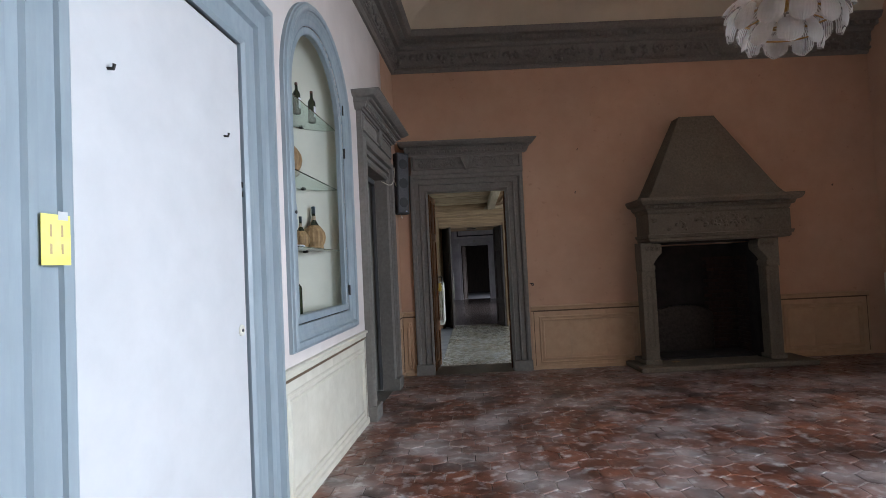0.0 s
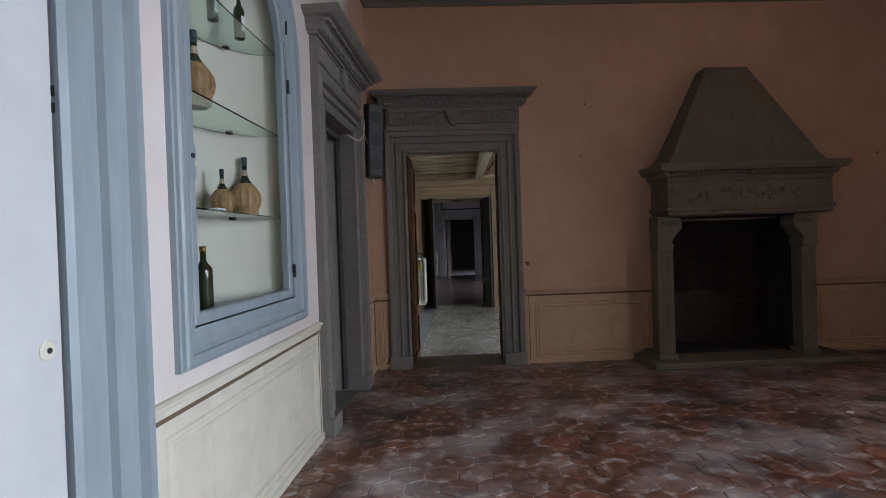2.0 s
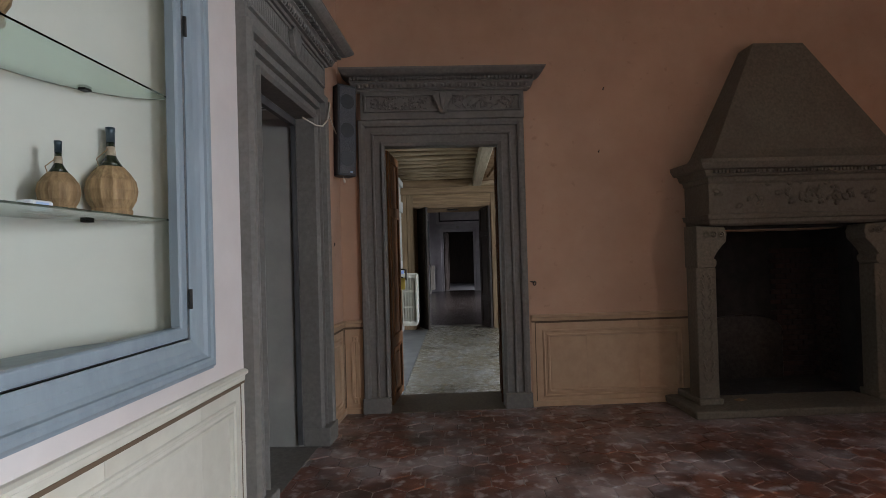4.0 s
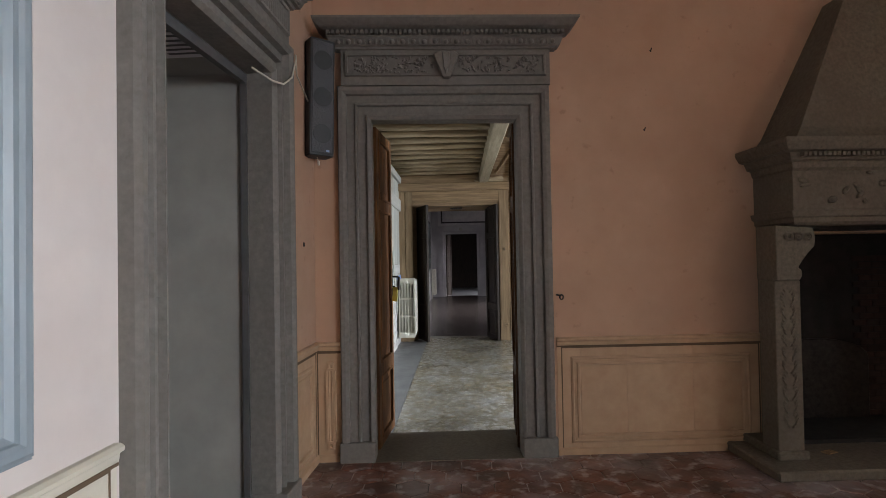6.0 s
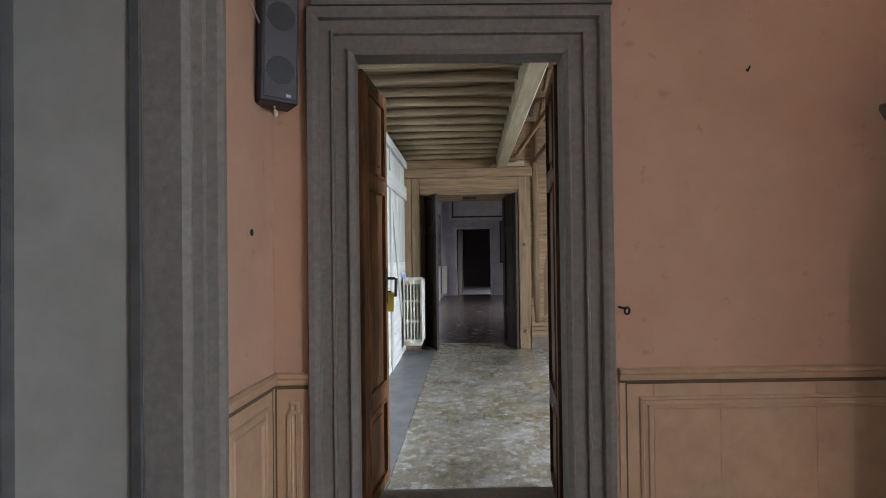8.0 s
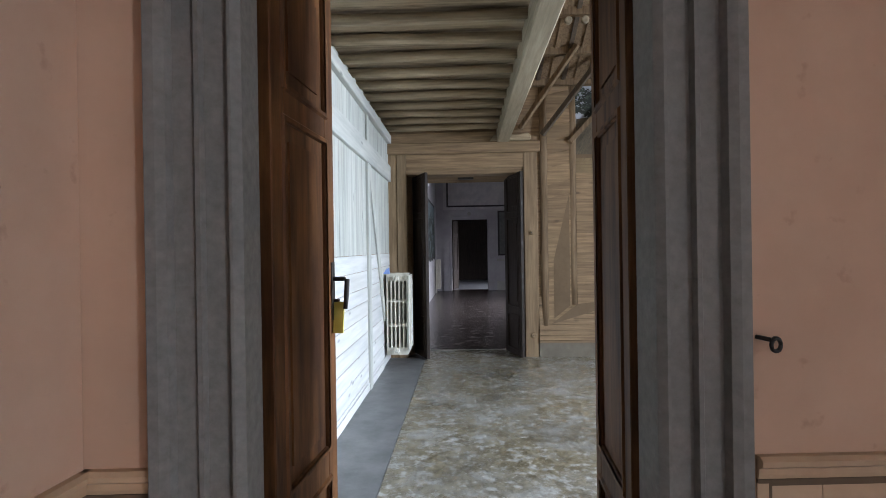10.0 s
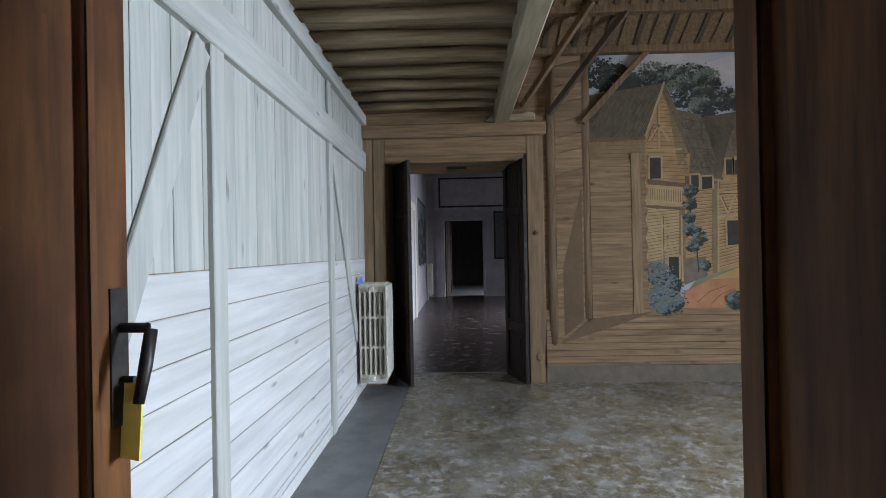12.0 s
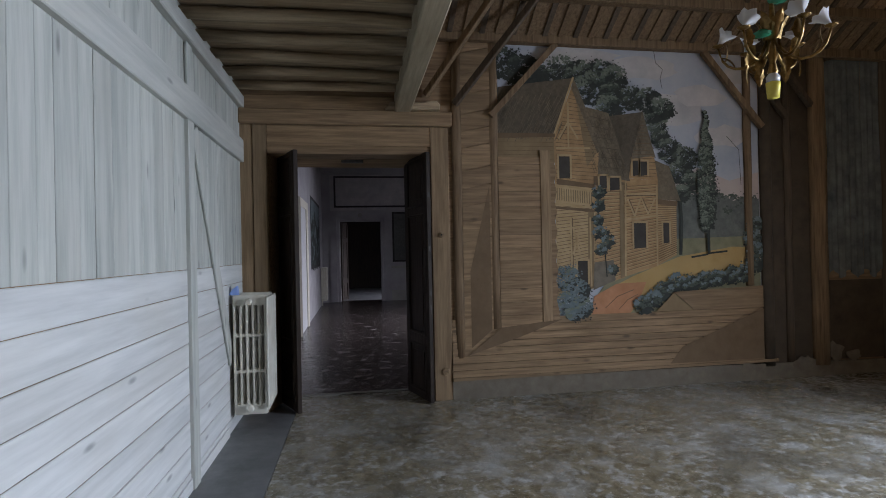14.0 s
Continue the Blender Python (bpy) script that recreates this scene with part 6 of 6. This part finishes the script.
bm.faces.new([bm.verts.new(v) for v in ((0.77, 0.0, 3.70), (6.75, 0.0, 3.70), (6.75, -1.1, 4.46), (0.77, -1.1, 4.46))])
part("roof_slope", bm, "log", roof, "dark boarded slope")
for z, y, hgt in ((3.75, -0.06, 0.11), (4.02, -0.47, 0.10), (4.33, -0.92, 0.10)):
    part("purlin", timber((0.9, y, z), (6.7, y, z - 0.02), 0.10, hgt), "log", roof, bevel=0.006)
for k in range(34):
    x = 1.0 + 0.17 * k
    part("rafter", timber((x, 0.0, 3.715), (x + 0.05, -1.08, 4.445), 0.055, 0.05), "log_dark" if k % 2 else "log", roof)
for a, b, m in (((1.60, -0.05, 2.92), (2.33, -0.06, 3.70), "log"), ((1.22, -0.06, 3.03), (1.98, -0.50, 3.98), "log_dark"), ((0.92, -0.05, 3.12), (1.60, -0.6, 4.05), "log"), ((4.07, -0.05, 3.69), (4.79, -0.05, 2.86), "log"), ((4.66, -0.06, 3.52), (5.1, -0.05, 2.98), "log_dark"), ((4.44, -0.3, 3.98), (5.43, -0.05, 3.12), "log_dark")):
    part("brace", timber(a, b, 0.06, 0.065), m, roof, bevel=0.005)
for x in (1.42, 1.62):
    part("log_end", lathe([(0.045, 0), (0.045, 0.05), (0.03, 0.055), (0.004, 0.05)], 12), "beam_y", roof, at=pose(x, -0.95, 4.20, 90))

# chandelier with metal leaves and glass flowers
M["gold"] = surface("gilt_metal", (0.12, 0.074, 0.026), (0.34, 0.22, 0.085), 25, 0.38, 0.15, metal=1.0, vary=0.06)
M["tulip"] = glassy("pale_glass_flower", (0.88, 0.90, 0.95), 0.25, 1.35)
M["tulip"].node_tree.nodes["Principled BSDF"].inputs["Transmission Weight"].default_value = 0.4
M["greenglass"] = surface("green_glass", (0.02, 0.16, 0.09), (0.04, 0.26, 0.15), 12, 0.15, 0.0, vary=0.05)
M["amber"] = surface("yellow_glass", (0.62, 0.52, 0.08), (0.75, 0.66, 0.16), 12, 0.2, 0.0, vary=0.02)
ch = thing("gilt_chandelier", pose(2.78, 11.05, 2.45), "gilt metal chandelier with glass flowers and green drops", "chandelier")
part("column", lathe([(0.006, 0.10), (0.03, 0.14), (0.018, 0.2), (0.035, 0.26), (0.02, 0.32), (0.045, 0.40), (0.02, 0.46), (0.012, 0.6), (0.008, 2.0)], 16), "gold", ch, smooth=True)
part("cup", lathe([(0.034, -0.02), (0.04, 0.05), (0.042, 0.075), (0.03, 0.08)], 16), "amber", ch, "yellow glass cup", smooth=True)
part("cup_neck", lathe([(0.036, 0.08), (0.04, 0.11), (0.012, 0.15), (0.01, 0.19)], 16), "tulip", ch, smooth=True)
leaf = bmesh.new()
rows = []
for i in range(7):
    t = i / 6
    w = 0.045 * math.sin(math.pi * (0.12 + 0.86 * t)) * (1.15 if i % 2 else 0.85)
    rows.append([leaf.verts.new((s * w, -0.07 * t * t + 0.012 * abs(s), 0.16 * t)) for s in (-1, -0.4, 0, 0.4, 1)])
for a, b in zip(rows, rows[1:]):
    for k in range(4):
        leaf.faces.new((a[k], a[k + 1], b[k + 1], b[k]))
leaf = mesh_of("leaf", leaf, "gold", True)
flower = bmesh.new()
rows = []
for i in range(6):
    t = i / 5
    rows.append([flower.verts.new(((0.014 + 0.062 * t * t + 0.009 * math.sin(6 * a) * t) * math.cos(a), (0.014 + 0.062 * t * t + 0.009 * math.sin(6 * a) * t) * math.sin(a), 0.11 * t + 0.010 * math.sin(6 * a) * t)) for a in [2 * math.pi * k / 18 for k in range(18)]])
for a, b in zip(rows, rows[1:]):
    for k in range(18):
        flower.faces.new((a[k], a[(k + 1) % 18], b[(k + 1) % 18], b[k]))
flower = mesh_of("glass_flower", flower, "tulip", True)
for k in range(6):
    a = 2 * math.pi * k / 6 + 0.35
    ca, sa = math.cos(a), math.sin(a)
    bend = [(0.03, 0.33), (0.06, 0.26), (0.10, 0.215), (0.15, 0.195), (0.20, 0.20), (0.245, 0.225), (0.275, 0.265), (0.29, 0.31), (0.30, 0.35)]
    arm = part("arm", tube([(q * ca, q * sa, z) for q, z in bend], [0.012, 0.011, 0.010, 0.009, 0.009, 0.008, 0.008, 0.007, 0.007], 8), "gold", ch, smooth=True)
    part("drip_pan", lathe([(0.01, 0), (0.034, 0.012), (0.036, 0.018), (0.012, 0.02)], 14), "gold", arm, at=pose(0.30 * ca, 0.30 * sa, 0.35))
    piece("glass_flower", flower, arm, pose(0.30 * ca, 0.30 * sa, 0.365, 38 * sa, -38 * ca, 0) @ Matrix.Diagonal((0.8, 0.8, 0.85, 1)))
    for q, z, tilt, size in ((0.27, 0.255, -30, 0.75), (0.12, 0.21, 150, 0.7), (0.21, 0.21, 20, 0.6)):
        piece("leaf", leaf, arm, pose(q * ca, q * sa, z, 0, 0, math.degrees(a) + 90) @ pose(0, 0, 0, tilt, 0, 0) @ Matrix.Diagonal((size, size, size, 1)))
    piece("leaf", leaf, ch, pose(0.05 * ca, 0.05 * sa, 0.34, 0, 0, math.degrees(a) + 90))
for x, z in ((0.02, 0.56), (-0.10, 0.34)):
    part("green_rosette", lathe([(0.006, 0), (0.05, 0.01), (0.058, 0.025), (0.03, 0.045), (0.006, 0.05)], 12), "greenglass", ch, at=pose(x, -0.03, z))
tagged(part("white_scrap", boxes((-0.06, -0.004, 0, 0.06, 0.004, 0.006), (-0.004, -0.03, 0.001, 0.004, 0.03, 0.008)), "paper", None, at=pose(2.72, 10.75, FLOOR2 + 0.002, 0, 0, 50)), "broken white plastic scrap on the worn floor", "scrap", "scraps on floors")


# ---- room three, seen through the far doorway ----
far2 = thing("door_surround", pose(0, Y3, 0), "pale stone surround of the last doorway", "door surround")
part("surround", swept([(-0.33, FLOOR2), (-0.33, 2.52), (0.96, 2.52), (0.96, FLOOR2)], [(0.0, -0.1), (0.0, 0.03), (0.08, 0.03), (0.10, 0.05), (0.30, 0.05), (0.30, 0.0)]), "roomwhite", far2)
part("emblem", lathe([(0.07, 0), (0.07, 0.015), (0.04, 0.02)], 16), "plaster", far2, at=pose(0.31, -0.055, 2.70, 90))
M["dark_line"] = surface("dark_painted_border", (0.02, 0.018, 0.018), (0.04, 0.036, 0.035), 9, 0.8, 0.03, vary=0)
part("painted_panel", boxes((-0.62, -0.006, 2.86, 1.9, -0.001, 4.02)), "cloud", far2, "painted sky panel with a dark border")
part("panel_border", swept([(-0.50, 2.95), (2.4, 2.95), (2.4, 3.95), (-0.50, 3.95)], [(0.0, 0.008), (0.06, 0.010), (0.06, 0.008)], True), "dark_line", far2)
part("painted_scene", slab([(1.32, 1.25), (2.6, 1.25), (2.6, 2.75), (1.32, 2.75)], -0.006, -0.001), "far_wood", far2, "dark painted scene")
part("panel_border", swept([(1.32, 1.20), (2.6, 1.20), (2.6, 2.80), (1.32, 2.80)], [(0.0, 0.008), (0.06, 0.010), (0.06, 0.008)], True), "dark_line", far2)
part("cornice", boxes((-0.85, -0.12, 4.05, 5.0, -0.001, 4.19), (-0.85, -0.08, 3.99, 5.0, -0.002, 4.05)), "roomwhite", far2)
part("dado", boxes((1.28, -0.03, FLOOR2, 5.0, -0.001, 0.3), (1.28, -0.02, 1.0, 5.0, -0.001, 1.08)), "plaster", far2)
side3 = pose(-0.88, 0, 0, 0, 0, 90)
wallart = thing("painted_wall_scenes", side3, "dark painted landscape panels on the lilac wall", "mural")
for a, b in ((15.2, 17.9), (21.0, 24.0)):
    part("painted_scene", boxes((a, -0.006, 1.15, b, -0.001, 2.9)), "leaf_blue", wallart)
    part("panel_border", swept([(a, 1.15), (b, 1.15), (b, 2.9), (a, 2.9)], [(0.0, 0.010), (0.07, 0.012), (0.07, 0.008)], True), "dark_line", wallart)
    r = random.Random(int(a))
    bm = bmesh.new()
    for k in range(160):
        x, z, s = r.uniform(a + 0.1, b - 0.1), 1.2 + 1.3 * r.random() ** 1.6, r.uniform(0.05, 0.14)
        y = -0.0075 - 0.001 * r.random()
        bm.faces.new([bm.verts.new((x + s * math.cos(t), y, z + s * math.sin(t))) for t in [2 * math.pi * q / 7 for q in range(7)]])
    bmesh.ops.recalc_face_normals(bm, faces=bm.faces)
    tagged(part("painted_foliage", bm, "leaf_dark", wallart), kind="stuff")
sd = thing("white_side_door", side3, "pale side door in a moulded frame", "door")
part("door_frame", swept([(18.5, FLOOR2), (18.5, 2.45), (19.7, 2.45), (19.7, FLOOR2)], [(0.0, -0.02), (0.0, 0.03), (0.14, 0.05), (0.16, 0.0)]), "cream", sd)
part("leaf", boxes((18.5, -0.012, FLOOR2, 19.7, -0.001, 2.45)), "white", sd)
radiator(pose(-0.78, 24.0, 0.12, 0, 0, 90), 14, 0.98, "grey white column radiator near the last doorway")
door_leaf(between(-0.30, Y3 + 0.38, -0.12, Y3 + 0.96, FLOOR2), 0.6, 2.48, "darkwood_and_gloom", "open dark door leaf of the last room", "last door")
setting("threshold_2", boxes((-0.6, 14.02, -0.1, 0.9, 14.10, FLOOR2 + 0.012)), "stone", "worn stone threshold of the far doorway", "threshold")


# ---- tiles of the hall floor (hexagons) ----
def tiles():
    r = 0.127
    w = r * math.sqrt(3)
    bm = bmesh.new()
    lo = [bm.verts.new(((r - 0.004) * math.sin(math.pi / 3 * k), (r - 0.004) * math.cos(math.pi / 3 * k), -0.012)) for k in range(6)]
    mi = [bm.verts.new(((r - 0.004) * math.sin(math.pi / 3 * k), (r - 0.004) * math.cos(math.pi / 3 * k), -0.0025)) for k in range(6)]
    hi = [bm.verts.new(((r - 0.009) * math.sin(math.pi / 3 * k), (r - 0.009) * math.cos(math.pi / 3 * k), 0.0)) for k in range(6)]
    for a, b in ((lo, mi), (mi, hi)):
        for k in range(6):
            bm.faces.new((a[(k + 1) % 6], a[k], b[k], b[(k + 1) % 6]))
    bm.faces.new(hi[::-1])
    bmesh.ops.recalc_face_normals(bm, faces=bm.faces)
    me = mesh_of("tile", bm, "cotto")
    floor = bpy.data.objects["floor_1"]
    rng = random.Random(2)
    verts, faces, count = [], [], 0
    base = [v.co.copy() for v in me.vertices]
    polys = [tuple(p.vertices) for p in me.polygons]
    j = 0
    y = -3.0
    while y < 8.0:
        x = -1.35 + (w / 2 if j % 2 else 0)
        while x < 6.1:
            edge = -0.9 - 0.0385 * (7.56 - y) + 0.03
            if x > edge - 0.1 and y < 7.62 + 0.061 * (x + 0.9):
                m = pose(x, y, rng.uniform(-0.002, 0.0025), rng.uniform(-0.5, 0.5), rng.uniform(-0.5, 0.5), rng.uniform(-0.8, 0.8))
                if 3.4 < y < 7.0 and -1.0 < x < 2.0 and count < 300:
                    piece("tile", me, floor, m)
                    count += 1
                else:
                    o = len(verts)
                    verts.extend(m @ v for v in base)
                    faces.extend(tuple(o + i for i in p) for p in polys)
            x += w
        y += 1.5 * r
        j += 1
    rest = bpy.data.meshes.new("tiles")
    rest.from_pydata(verts, [], faces)
    rest.materials.append(M["cotto"])
    ob = new("tiles", rest)
    ob.parent = floor
    ob["kind"] = "stuff"
    ob["label"] = "worn red hexagonal terracotta tiles with grey dust"


tiles()
